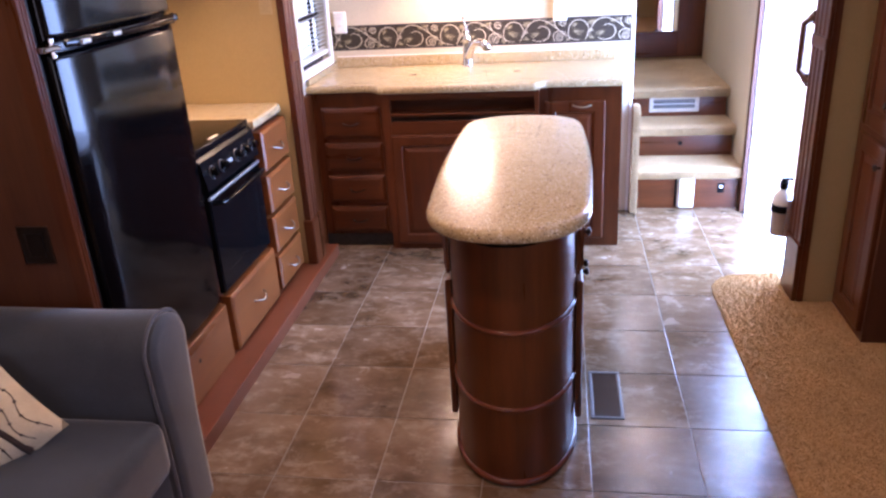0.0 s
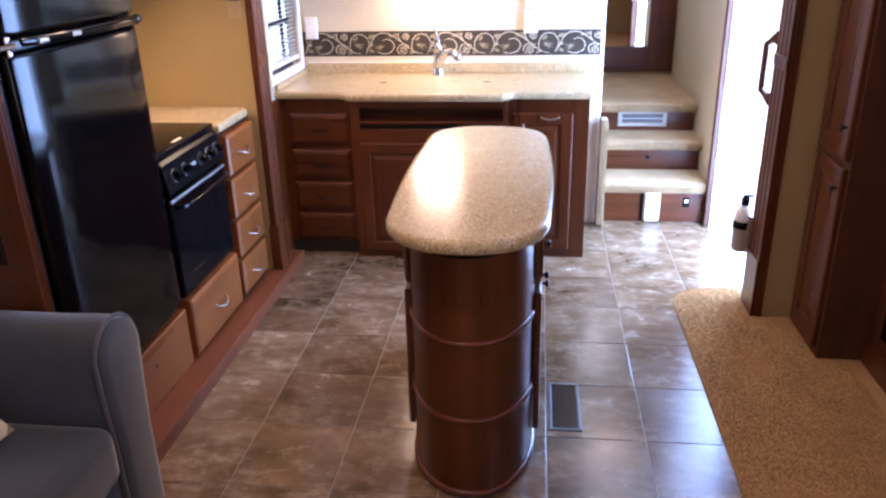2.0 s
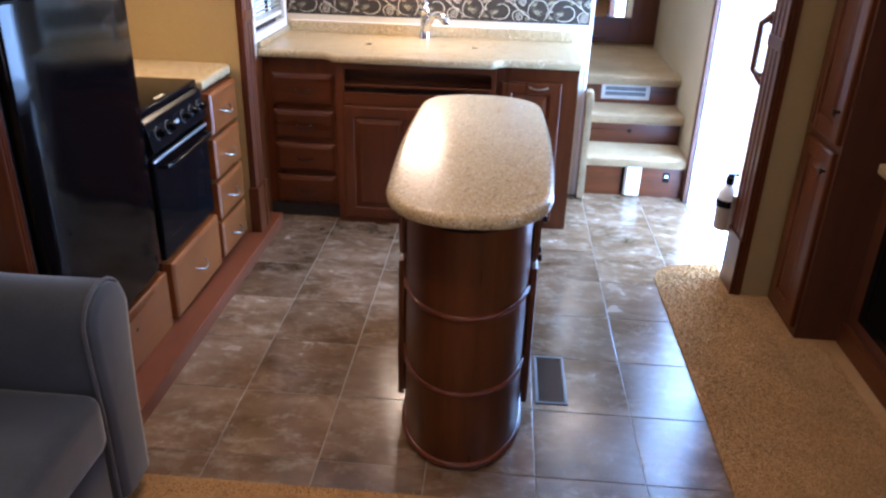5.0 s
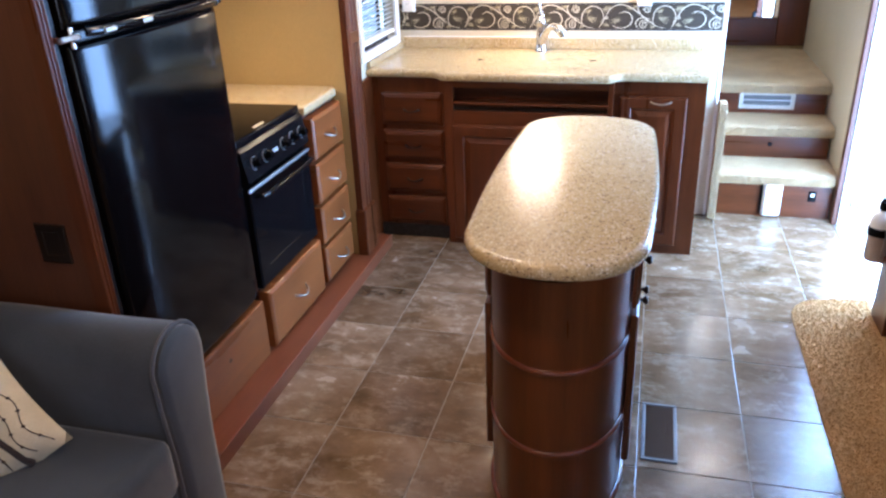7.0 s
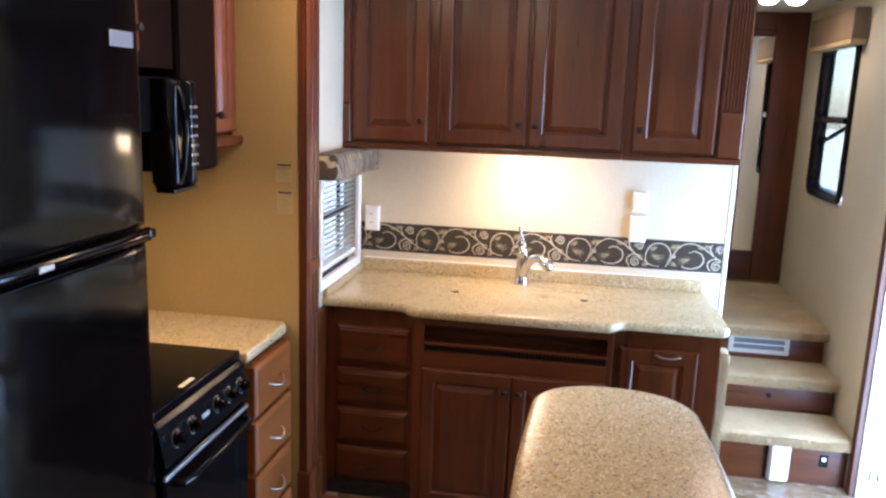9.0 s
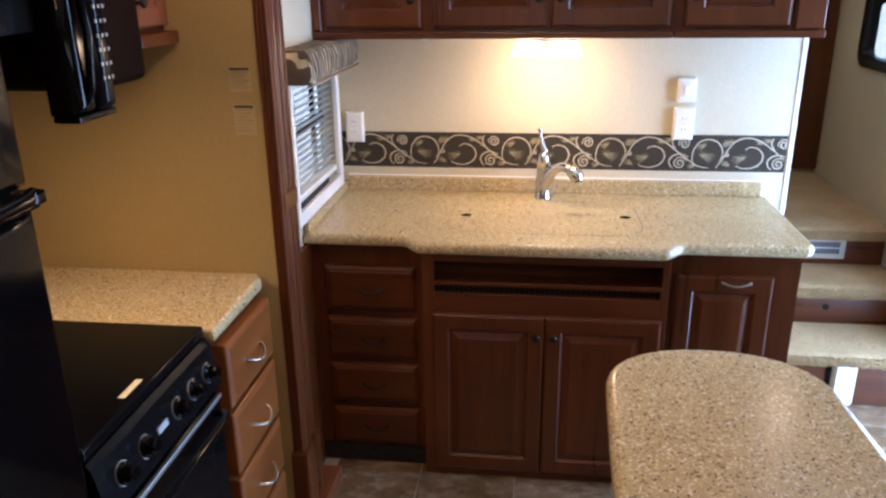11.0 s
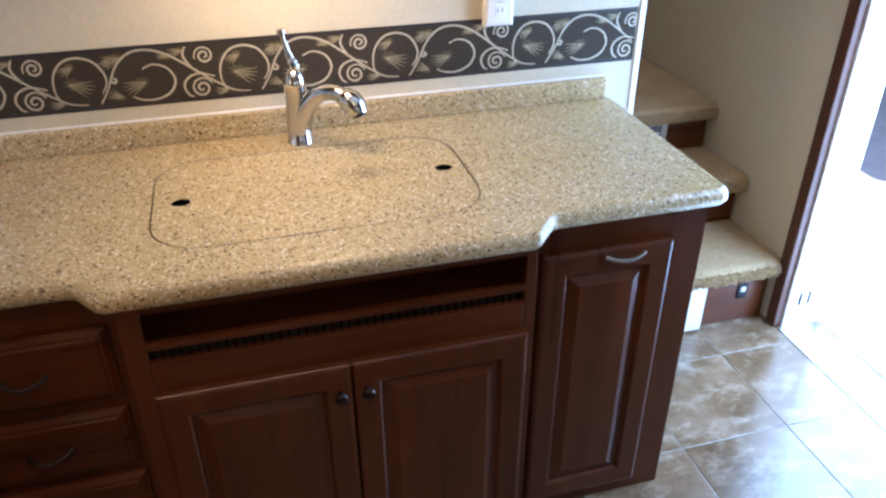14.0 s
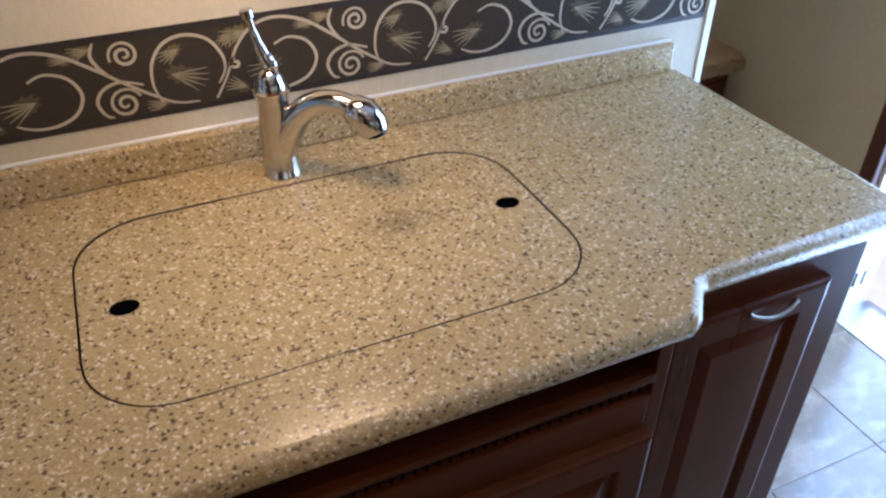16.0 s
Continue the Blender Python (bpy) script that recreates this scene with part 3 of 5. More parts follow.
# ---- upper level and stairs ----
STEP_X0, STEP_X1 = 0.722, EAST
STEPS = [(4.565, 0.250), (4.830, 0.440), (5.075, 0.622)]
stairs = thing("stairs", (1.04, 4.9, 0), "three carpeted steps with cherry risers up to the bedroom", "stairs", kind="structure")
rng = random.Random(4)


def tufts(x0, x1, y0, y1, z, n, size, rs, shape=None):
    """Short leaning pile: four-sided points, one island each."""
    vs, fs = [], []
    for _ in range(n):
        x, y = rs.uniform(x0, x1), rs.uniform(y0, y1)
        zz = z(x, y) if callable(z) else z
        if zz is None or (shape and not shape(x, y)):
            continue
        s, hgt = size * rs.uniform(0.6, 1.3), size * rs.uniform(0.25, 0.6)
        a = rs.uniform(0, 6.28)
        lx, ly = rs.gauss(0, 0.6) * s, rs.gauss(0, 0.6) * s
        b = len(vs)
        for j in range(3):
            vs.append((x + s * 0.55 * math.cos(a + j * 2.094), y + s * 0.55 * math.sin(a + j * 2.094), zz - 0.002))
        vs.append((x + lx, y + ly, zz + hgt))
        fs += [(b, b + 1, b + 3), (b + 1, b + 2, b + 3), (b + 2, b, b + 3)]
    me = bpy.data.meshes.new("pile")
    me.from_pydata(vs, [], fs)
    return me


low = 0.0
for k, (yr, top) in enumerate(STEPS):
    back = STEPS[k + 1][0] if k < 2 else 6.12
    part("riser", box(STEP_X0, STEP_X1 - 0.012, yr, yr + 0.016, low, top - 0.045), CHERRY_X, stairs, "cherry riser board")
    # carpeted tread with a rounded nose
    nose = yr - 0.045
    prof = [(yr + 0.014, top - 0.058), (nose + 0.012, top - 0.058), (nose, top - 0.046), (nose - 0.003, top - 0.028), (nose + 0.004, top - 0.010), (nose + 0.02, top - 0.001), (nose + 0.05, top), (back + 0.004, top), (back + 0.004, top - 0.058)]
    bm = bmesh.new()
    x0, x1 = STEP_X0 + 0.002, STEP_X1 - 0.004
    a_ = [bm.verts.new((x0, y, z)) for y, z in prof]
    b_ = [bm.verts.new((x1, y, z)) for y, z in prof]
    for j in range(len(prof)):
        bm.faces.new((a_[j], a_[(j + 1) % len(prof)], b_[(j + 1) % len(prof)], b_[j]))
    bm.faces.new(a_)
    bm.faces.new(b_)
    tread = part("tread", bm, STEP_CARPET, stairs, "beige carpeted tread with rounded nose")
    me = tufts(x0, x1, nose, min(back, yr + 0.9), lambda x, y, n_=nose, t_=top: t_ - 0.014 * max(0.0, 1 - (y - n_) / 0.025) ** 2, 7000 if k < 2 else 12000, 0.0055, rng)
    me.materials.append(STEP_CARPET)
    tagged(part("carpet_pile", me, STEP_CARPET, tread), kind="stuff")
    # pile that hangs over the nose
    vs, fs = [], []
    for _ in range(1500):
        x, q = rng.uniform(x0, x1), rng.uniform(0, 1)
        y, z = nose - 0.003 * math.sin(q * 3.14), top - 0.052 + 0.042 * q
        s, a, h = 0.0045, rng.uniform(0, 6.28), 0.007 * rng.uniform(0.6, 1.5)
        b = len(vs)
        for j in range(3):
            vs.append((x + s * math.cos(a + j * 2.094), y + 0.002, z + s * math.sin(a + j * 2.094)))
        vs.append((x + rng.gauss(0, 0.003), y - h, z + rng.gauss(0, 0.003)))
        fs += [(b, b + 1, b + 3), (b + 1, b + 2, b + 3), (b + 2, b, b + 3)]
    me = bpy.data.meshes.new("pile")
    me.from_pydata(vs, [], fs)
    me.materials.append(STEP_CARPET)
    tagged(part("nose_pile", me, STEP_CARPET, tread), kind="stuff")
    low = top - 0.001
setting("floor_upper", box(-0.14, 0.720, WALL_Y + 0.041, 6.12, 0.3, 0.616), CARPET, "carpeted floor of the upper passage", "floor")
stringer = setting("stringer", box(0.7235, 0.766, 4.468, 4.562, 0.0, 0.645, 0.018), STEP_CARPET, "carpeted end panel beside the lowest step", "trim")
vs, fs = [], []
for _ in range(2600):
    x, z = rng.uniform(0.727, 0.764), rng.uniform(0.005, 0.635)
    a, s = rng.uniform(0, 6.28), 0.0045
    b = len(vs)
    for j in range(3):
        vs.append((x + s * math.cos(a + j * 2.094), 4.470, z + s * math.sin(a + j * 2.094)))
    vs.append((x + rng.gauss(0, 0.003), 4.470 - 0.008 * rng.uniform(0.6, 1.4), z + rng.gauss(0, 0.003)))
    fs += [(b, b + 1, b + 3), (b + 1, b + 2, b + 3), (b + 2, b, b + 3)]
me = bpy.data.meshes.new("pile")
me.from_pydata(vs, [], fs)
me.materials.append(STEP_CARPET)
tagged(part("stringer_pile", me, STEP_CARPET, stringer), kind="stuff")


def vent_grille(name, x0, x1, y, z0, z1, label):
    v = thing(name, ((x0 + x1) / 2, y, z0), label, "vent")
    at = face_sink(y)
    part("surround", loops(x0, x1, z0, z1, [(0, 0), (0, 0.004), (0.004, 0.008), (0.022, 0.008), (0.025, 0.003)], at), VENT_PAINT, v, "pale painted metal rim")
    for k in range(16):
        u = x0 + 0.026 + k * (x1 - x0 - 0.056) / 15
        part("slat", loops(u, u + 0.005, z0 + 0.022, z1 - 0.022, [(0, 0.003), (0, 0.007), (0.001, 0.008)], at), DULL_METAL, v)
    part("crossbar", loops(x0 + 0.02, x1 - 0.02, (z0 + z1) / 2 - 0.002, (z0 + z1) / 2 + 0.002, [(0, 0.003), (0, 0.009), (0.0005, 0.0095)], at), ALUMINIUM, v)
    part("backing", loops(x0 + 0.018, x1 - 0.018, z0 + 0.018, z1 - 0.018, [(0, 0.0032), (0, 0.0038), (0.001, 0.004)], at), DUCT_GREY, v, "grey duct opening")
    return v


vent_grille("stair_vent", 0.880, 1.186, 5.075, 0.466, 0.571, "pale metal heating vent in the top riser")
single("riser_socket", lathe([(0.013, 0), (0.013, -0.004), (0.010, -0.006), (0.004, -0.003)], (1.048, 4.830, 0.328), "y"), BLACK_FLAT, "round black socket in the middle riser", "socket", smooth=True)
sw = thing("step_switch", (1.255, 4.565, 0.095), "black rocker switch in the lowest riser", "switch")
part("plate", box(1.236, 1.275, 4.560, 4.565, 0.095, 0.155, 0.002), BLACK_FLAT, sw)
part("rocker", box(1.246, 1.265, 4.556, 4.560, 0.125, 0.143, 0.002), WHITE, sw, "white rocker")
lt = thing("step_light", (1.055, 4.565, 0.006), "white plastic step light cover on the lowest riser", "light")
part("cover", prism([(x + 1.054, y + 4.552) for x, y in [(-0.048, 0.012), (-0.048, -0.006), (-0.036, -0.022), (0.036, -0.022), (0.048, -0.006), (0.048, 0.012)]], 0.012, 0.198, 0.008), WHITE, lt, "white cover", True)
part("bracket", box(0.992, 1.006, 4.553, 4.565, 0.02, 0.19, 0.002), BLACK_FLAT, lt)

# mirrored door at the top of the stairs
md = thing("wardrobe_door", (1.05, 6.12, 0.642), "cherry framed mirror door at the head of the stairs", "door")
at = face_sink(6.12)
for u0, u1, v0, v1 in ((1.175, 1.362, 0.644, CEIL - 0.002), (0.42, 0.62, 0.644, CEIL - 0.002)):
    part("stile", loops(u0, u1, v0, v1, [(0, 0), (0, 0.026), (0.006, 0.032), (0.016, 0.032)], at), CHERRY_Z, md, "cherry stile")
part("rail", loops(0.62, 1.175, 0.644, 0.83, [(0, 0), (0, 0.026), (0.006, 0.032)], at), CHERRY_X, md, "cherry rail")
part("rail", loops(0.62, 1.175, 2.18, CEIL - 0.002, [(0, 0), (0, 0.026), (0.006, 0.032)], at), CHERRY_X, md, "cherry rail")
part("mirror", loops(0.62, 1.175, 0.83, 2.18, [(0, 0), (0, 0.014), (0.004, 0.016)], at), MIRROR, md, "silvered mirror pane")


def side_window(name, x, y0, y1, z0, z1, label, sgn, split=None):
    """A dark framed coach window set in a side wall; sgn is the way the room lies."""
    w = thing(name, (x, (y0 + y1) / 2, z0), label, "window", kind="structure")

    def rounded(inset, r):
        pts = []
        for cy, cz, a0 in ((y0 + inset + r, z0 + inset + r, 180), (y1 - inset - r, z0 + inset + r, 270), (y1 - inset - r, z1 - inset - r, 0), (y0 + inset + r, z1 - inset - r, 90)):
            pts += arc(cy, cz, r, a0, a0 + 90, 6)
        return pts
    bm = bmesh.new()
    rows = []
    for inset, r, d in ((-0.02, 0.075, 0.0), (-0.02, 0.075, 0.012), (-0.014, 0.07, 0.016), (0.022, 0.045, 0.016), (0.028, 0.04, 0.008), (0.028, 0.04, -0.05)):
        rows.append([bm.verts.new((x + sgn * d, y, z)) for y, z in rounded(inset, r)])
    for a, b in zip(rows, rows[1:]):
        for k in range(len(a)):
            bm.faces.new((a[k], a[(k + 1) % len(a)], b[(k + 1) % len(b)], b[k]))
    part("window_frame", bm, BLACK_FLAT, w, "black rounded frame", True)
    pane = part("pane", box(x - sgn * 0.03 - 0.002, x - sgn * 0.03 + 0.002, y0 + 0.02, y1 - 0.02, z0 + 0.02, z1 - 0.02), GLASS, w, "clear glass")
    pane.visible_shadow = False
    if split:
        part("sash_bar", box(x - 0.028, x + 0.010, y0 + 0.028, y1 - 0.028, split - 0.018, split + 0.018, 0.004), BLACK_FLAT, w, "black sash bar")
        part("stay_arm", tube([(x - sgn * 0.01, y1 - 0.06, split - 0.14), (x - sgn * 0.01, y0 + 0.06, split - 0.03)], 0.012, 8), BLACK_FLAT, w, "black opening stay")
    return w


side_window("window_2", EAST, 5.16, 5.72, 1.285, 2.10, "black framed window with rounded corners beside the stairs", -1, 1.695)
val = thing("valance", (EAST, 5.5, 2.06), "patterned brown cloth valance over the stair window", "valance")
part("board", box(EAST - 0.075, EAST, 5.08, 5.80, 2.09, 2.24, 0.008), VALANCE_CLOTH, val, "brown cloth covered board")
part("fringe", box(EAST - 0.078, EAST - 0.004, 5.078, 5.802, 2.065, 2.09, 0.006), STEP_CARPET, val, "beige hem")

# ---- carpet of the living area ----
CX = 1.020


def carpet_outline():
    pts = [(-1.70, -2.02), (2.05, -2.02), (2.05, 3.29), (1.505, 3.29), (1.505, 3.312), (1.352, 3.312), (1.352, 3.625)]
    pts += [(1.30, 3.622), (1.22, 3.612)]
    pts += [(CX + 0.19 + 0.19 * math.cos(a), 3.42 + 0.185 * math.sin(a)) for a in [radians(100 + 80 * k / 8) for k in range(9)]]
    pts += [(CX, 2.25)] + [(CX - 0.10 + 0.10 * math.cos(radians(-10 - 70 * k / 6)), 2.0 + 0.10 * math.sin(radians(-10 - 70 * k / 6))) for k in range(7)]
    pts += [(0.75, 1.872), (-0.86, 1.872), (-0.86, 1.86), (-1.70, 1.86)]
    return pts


OUT = carpet_outline()


def inside(x, y, poly=OUT):
    hit = False
    for k in range(len(poly)):
        (xa, ya), (xb, yb) = poly[k - 1], poly[k]
        if (ya > y) != (yb > y) and x < xa + (y - ya) / (yb - ya) * (xb - xa):
            hit = not hit
    return hit


bm = prism(OUT, -0.005, 0.008)
carpet = tagged(new("carpet", finish(bm, "carpet", CARPET)), "tan cut pile carpet with a curved edge against the vinyl", "carpet", "", "structure")
me = tufts(0.99, 1.62, 1.75, 3.64, 0.008, 52000, 0.0085, random.Random(7), inside)
me.materials.append(CARPET)
tagged(part("carpet_pile", me, CARPET, carpet), kind="stuff")
me = tufts(-0.9, 1.0, 1.55, 1.90, 0.008, 16000, 0.0085, random.Random(8), inside)
me.materials.append(CARPET)
tagged(part("carpet_pile", me, CARPET, carpet), kind="stuff")

# ---- slide-out: sill, post, base units ----
XF = -1.035
XFR = -1.008
setting("sill", box(-1.06, -0.888, 1.60, 3.845, -0.004, 0.062, 0.004), SILL_WOOD, "reddish wooden sill along the slide-out floor", "trim")
post = thing("corner_post", (-0.95, 3.78, 0), "fluted cherry post on the edge of the slide-out", "post", kind="structure")
part("core", box(-0.9605, -0.938, 3.5865, 3.698, 0.062, CEIL - 0.002), CHERRY_Z, post, "cherry core")
part("front_fluting", fluted(-0.964, -0.930, 0.30, CEIL - 0.002, face_sink(3.586), 2, 0.014, 0.005), CHERRY_Z, post, "fluted front face")
part("side_fluting", fluted(3.588, 3.700, 0.30, CEIL - 0.002, face_left(-0.938), 2, 0.010, 0.014), CHERRY_Z, post, "fluted side face")
part("mid_block", box(-0.938, -0.926, 3.586, 3.7015, 1.085, 1.135, 0.003), CHERRY_Z, post, "plain block across the flutes")
part("plinth_block", box(-0.970, -0.916, 3.562, 3.716, 0.063, 0.30, 0.008), CHERRY_Z, post, "square plinth block")

AL = face_left(XF)


LABEL_PALE = plain("sticker_paper", (0.62, 0.53, 0.36), 0.5)


def base_unit(name, y0, y1, z0, z1, label):
    t = thing(name, (XF - 0.28, (y0 + y1) / 2, z0), label, "cabinet", "slide-out base units")
    part("body", box(XF - 0.58, XF - 0.002, y0, y1, z0, z1), PANEL_WOOD, t, "cherry carcass")
    return t


fb = base_unit("fridge_base_panel", 1.885, 2.65, 0.062, 0.30, "cherry access panel under the refrigerator")
part("panel", loops(1.885, 2.640, 0.064, 0.300, [(0, 0), (0, 0.036), (0.004, 0.04), (0.02, 0.04)], AL), LIT_CHERRY, fb, "plain lift-off panel")
part("latch_hole", lathe_at(AL, 2.36, 0.21, 0.0401, 0.008, 0.0008), SHADOW_BLACK, fb, "dark disc for a shaded finger hole")
rb = base_unit("range_drawer_unit", 2.662, 3.20, 0.062, 0.325, "cherry drawer under the oven")
d = part("drawer_front", proud_front(2.672, 3.178, 0.074, 0.318, AL), LIT_CHERRY, rb, "raised drawer front")
bow_pull("pull", d, AL, 2.925, 0.20, 0.105, False, None, 0.016, 0.028, 0.053)
du = base_unit("drawer_unit", 3.205, 3.578, 0.062, 0.862, "four drawer cherry unit beside the oven")
zs = [0.075, 0.262, 0.455, 0.655, 0.855]
for a, b in zip(zs, zs[1:]):
    d = part("drawer_front", proud_front(3.222, 3.545, a + 0.008, b - 0.010, AL), LIT_CHERRY, du, "raised drawer front")
    bow_pull("pull", d, AL, 3.385, (a + b) / 2 - 0.005, 0.105, False, None, 0.016, 0.028, 0.053)
ct = prism([(-1.735, 3.195), (XF + 0.034, 3.195), (XF + 0.034, 3.54), (XF + 0.012, 3.579), (-1.735, 3.579)], 0.864, 0.905, 0.012)
single("side_worktop", ct, STONE, "speckled tan worktop beside the range", "worktop", smooth=True)

# range
rg = thing("gas_range", (-1.30, 2.90, 0.326), "black built-in oven and covered cooktop", "oven")
part("body", box(-1.58, XF + 0.002, 2.665, 3.192, 0.327, 0.885), BLACK_FLAT, rg, "black carcass")
part("cooktop_cover", box(-1.56, XF + 0.012, 2.662, 3.193, 0.886, 0.915, 0.008, 3), BLACK_GLASS, rg, "black glass cover", True)
bm = bmesh.new()
pr = [(XF, 0.745), (XF + 0.026, 0.745), (XF + 0.042, 0.762), (XF + 0.022, 0.870), (XF + 0.012, 0.884), (XF, 0.884)]
lo, hi = [bm.verts.new((x, 2.664, z)) for x, z in pr], [bm.verts.new((x, 3.191, z)) for x, z in pr]
for k in range(len(pr)):
    bm.faces.new((lo[k], lo[(k + 1) % len(pr)], hi[(k + 1) % len(pr)], hi[k]))
bm.faces.new(lo)
bm.faces.new(hi)
cp = part("control_panel", bm, BLACK_FLAT, rg, "sloping control panel")
for k, y in enumerate((2.74, 2.83, 2.98, 3.06, 3.14)):
    kb = lathe([(0.024, 0), (0.024, 0.006), (0.017, 0.010), (0.015, 0.028), (0.012, 0.031)], (0, 0, 0), "x", 16)
    kb = move(kb, pose(XF + 0.0325, y, 0.815, 0, -12, 0))
    kk = part("knob", kb, BLACK_GLOSS, cp, "black control knob", True)
    part("skirt", move(lathe([(0.0255, -0.001), (0.0255, 0.003)], (0, 0, 0), "x", 16), pose(XF + 0.0325, y, 0.815, 0, -12, 0)), ALUMINIUM, cp, "silver ring")
part("badge", move(box(0, 0.002, -0.022, 0.022, -0.007, 0.007), pose(XF + 0.0335, 2.905, 0.815, 0, -12, 0)), ALUMINIUM, cp, "plain silver badge")
od = part("oven_door", loops(2.668, 3.188, 0.335, 0.735, [(0, 0), (0, 0.030), (0.006, 0.036), (0.07, 0.036), (0.072, 0.034)], AL), BLACK_GLASS, rg, "black glass oven door")
part("handle", tube([AL(2.71, 0.700, 0.034), AL(2.715, 0.700, 0.066), AL(2.75, 0.700, 0.074), AL(3.10, 0.700, 0.074), AL(3.145, 0.700, 0.066), AL(3.15, 0.700, 0.034)], 0.010, 10), BLACK_GLOSS, od, "black bar handle", True)
part("door_edge", box(XF + 0.03, XF + 0.040, 2.668, 3.188, 0.722, 0.735, 0.003), ALUMINIUM, od, "bright top edge")
single("cooktop_sticker", prism([(-1.055, 2.846), (-1.039, 2.846), (-1.039, 2.922), (-1.055, 2.922)], 0.9155, 0.917, 0.0006, 1), LABEL_PALE, "narrow cream sticker on the cooktop cover", "sticker")

# refrigerator and its surround
fr = thing("refrigerator", (-1.30, 2.25, 0.31), "tall black two-door refrigerator", "refrigerator")
part("body", box(-1.66, XFR - 0.035, 1.93, 2.645, 0.314, 1.985, 0.004), BLACK_FLAT, fr, "black casing")


def bulged(y0, y1, z0, z1, x0, th, n=12):
    """A door face that swells slightly across its width, with rounded rims."""
    bm = bmesh.new()
    rows = []
    for inset, w in ((0, 0), (0, th - 0.014), (0.004, th - 0.006), (0.012, th - 0.001), (0.02, th)):
        ring = []
        ys = [y0 + inset + (y1 - y0 - 2 * inset) * k / n for k in range(n + 1)]
        pts = [(y, z0 + inset) for y in ys] + [(y, z1 - inset) for y in reversed(ys)]
        for y, z in pts:
            s = (y - y0) / (y1 - y0) * 2 - 1
            ring.append(bm.verts.new((x0 + w + (0.016 * (1 - s ** 4) if w > 0 else 0), y, z)))
        rows.append(ring)
    m = len(rows[0])
    for a, b in zip(rows, rows[1:]):
        for k in range(m):
            bm.faces.new((a[k], a[(k + 1) % m], b[(k + 1) % m], b[k]))
    for ring in (rows[0], rows[-1]):
        for k in range(n):
            bm.faces.new((ring[k], ring[k + 1], ring[m - 2 - k], ring[m - 1 - k]))
    return bm


lower = part("lower_door", bulged(1.945, 2.645, 0.322, 1.378, XFR - 0.034, 0.036), BLACK_GLOSS, fr, "gloss black lower door", True)
upper = part("freezer_door", bulged(1.945, 2.645, 1.412, 1.98, XFR - 0.034, 0.036), BLACK_GLOSS, fr, "gloss black freezer door", True)
part("handle_strip", box(XFR - 0.03, XFR + 0.018, 1.95, 2.640, 1.380, 1.410, 0.006), BLACK_FLAT, fr, "dark finger strip between the doors", True)
bar = [(XFR + 0.012, 2.00, 1.402), (XFR + 0.020, 2.04, 1.400), (XFR + 0.024, 2.20, 1.398), (XFR + 0.024, 2.46, 1.398), (XFR + 0.020, 2.60, 1.400), (XFR + 0.012, 2.632, 1.402)]
part("handle", tube(bar, 0.013, 10), BLACK_GLOSS, fr, "black bar handle", True)
for y in (2.05, 2.21):
    part("handle_clip", box(XFR + 0.026, XFR + 0.038, y, y + 0.045, 1.391, 1.405, 0.004), NICKEL, fr, "bright handle clip")
part("hinge", box(XFR - 0.03, XFR + 0.020, 1.905, 1.975, 1.388, 1.404, 0.004), CHROME, fr, "chrome hinge")
part("hinge_pin", lathe([(0.008, 1.37), (0.008, 1.42)], (XFR + 0.008, 1.955, 0)), CHROME, fr, "chrome hinge pin", True)
part("latch", box(XFR + 0.006, XFR + 0.03, 2.612, 2.640, 1.389, 1.411, 0.005), BLACK_GLOSS, fr, "black latch")
part("badge", box(XFR + 0.0175, XFR + 0.0195, 2.50, 2.59, 1.83, 1.865, 0.001), DULL_METAL, upper, "plain silver badge")
fs_ = thing("fridge_surround", (-1.38, 1.89, 0), "dark cherry side panel and trim around the refrigerator", "panel", kind="structure")
part("side_panel", box(-1.74, -1.05, 1.868, 1.884, 0.064, CEIL - 0.002), PANEL_WOOD, fs_, "dark cherry side panel")
part("edge_moulding", fluted(1.868, 1.902, 0.066, CEIL - 0.002, face_left(-1.05), 2, 0.045, 0.004), CHERRY_Z, fs_, "moulded front edge")
part("gasket_strip", box(-1.06, -1.02, 1.903, 1.929, 0.32, 1.99), BLACK_FLAT, fs_, "black filler strip")
part("top_panel", box(-1.70, -1.03, 1.886, 2.66, 1.99, CEIL - 0.002), CHERRY_Z, fs_, "cherry panel over the refrigerator")
part("inner_panel", box(-1.70, -1.045, 2.650, 2.660, 0.92, CEIL - 0.002), PANEL_WOOD, fs_, "dark cherry inner panel")
oc = thing("wall_plate", (-1.13, 1.868, 0.82), "dark brown square cover plate on the side panel", "plate")
part("plate", loops(-1.178, -1.085, 0.822, 0.932, [(0, 0), (0, 0.004), (0.003, 0.006), (0.02, 0.006), (0.022, 0.004)], face_sink(1.868)), BRONZE, oc, "dark plate")

# microwave and overhead units of the slide-out
XM = -1.13
# cherry with the shade around the microwave put into its colour, no gloss
SHADED_CHERRY = wood("shaded_cherry", "z", (0.0060, 0.0028, 0.0020), (0.0130, 0.0055, 0.0036), 0.45)
SHADED_CHERRY.node_tree.nodes["Principled BSDF"].inputs["Specular IOR Level"].default_value = 0.02
SHADED_CHERRY.node_tree.nodes["Principled BSDF"].inputs["Coat Weight"].default_value = 0.0
KEY_PRINT = plain("key_print", (0.34, 0.33, 0.30), 0.6)
mw = thing("microwave", (-1.4, 3.05, 1.43), "black over-range microwave with a curved door", "microwave")
part("body", box(-1.72, XM - 0.05, 2.664, 3.125, 1.62, 1.775, 0.006), BLACK_FLAT, mw, "black casing")
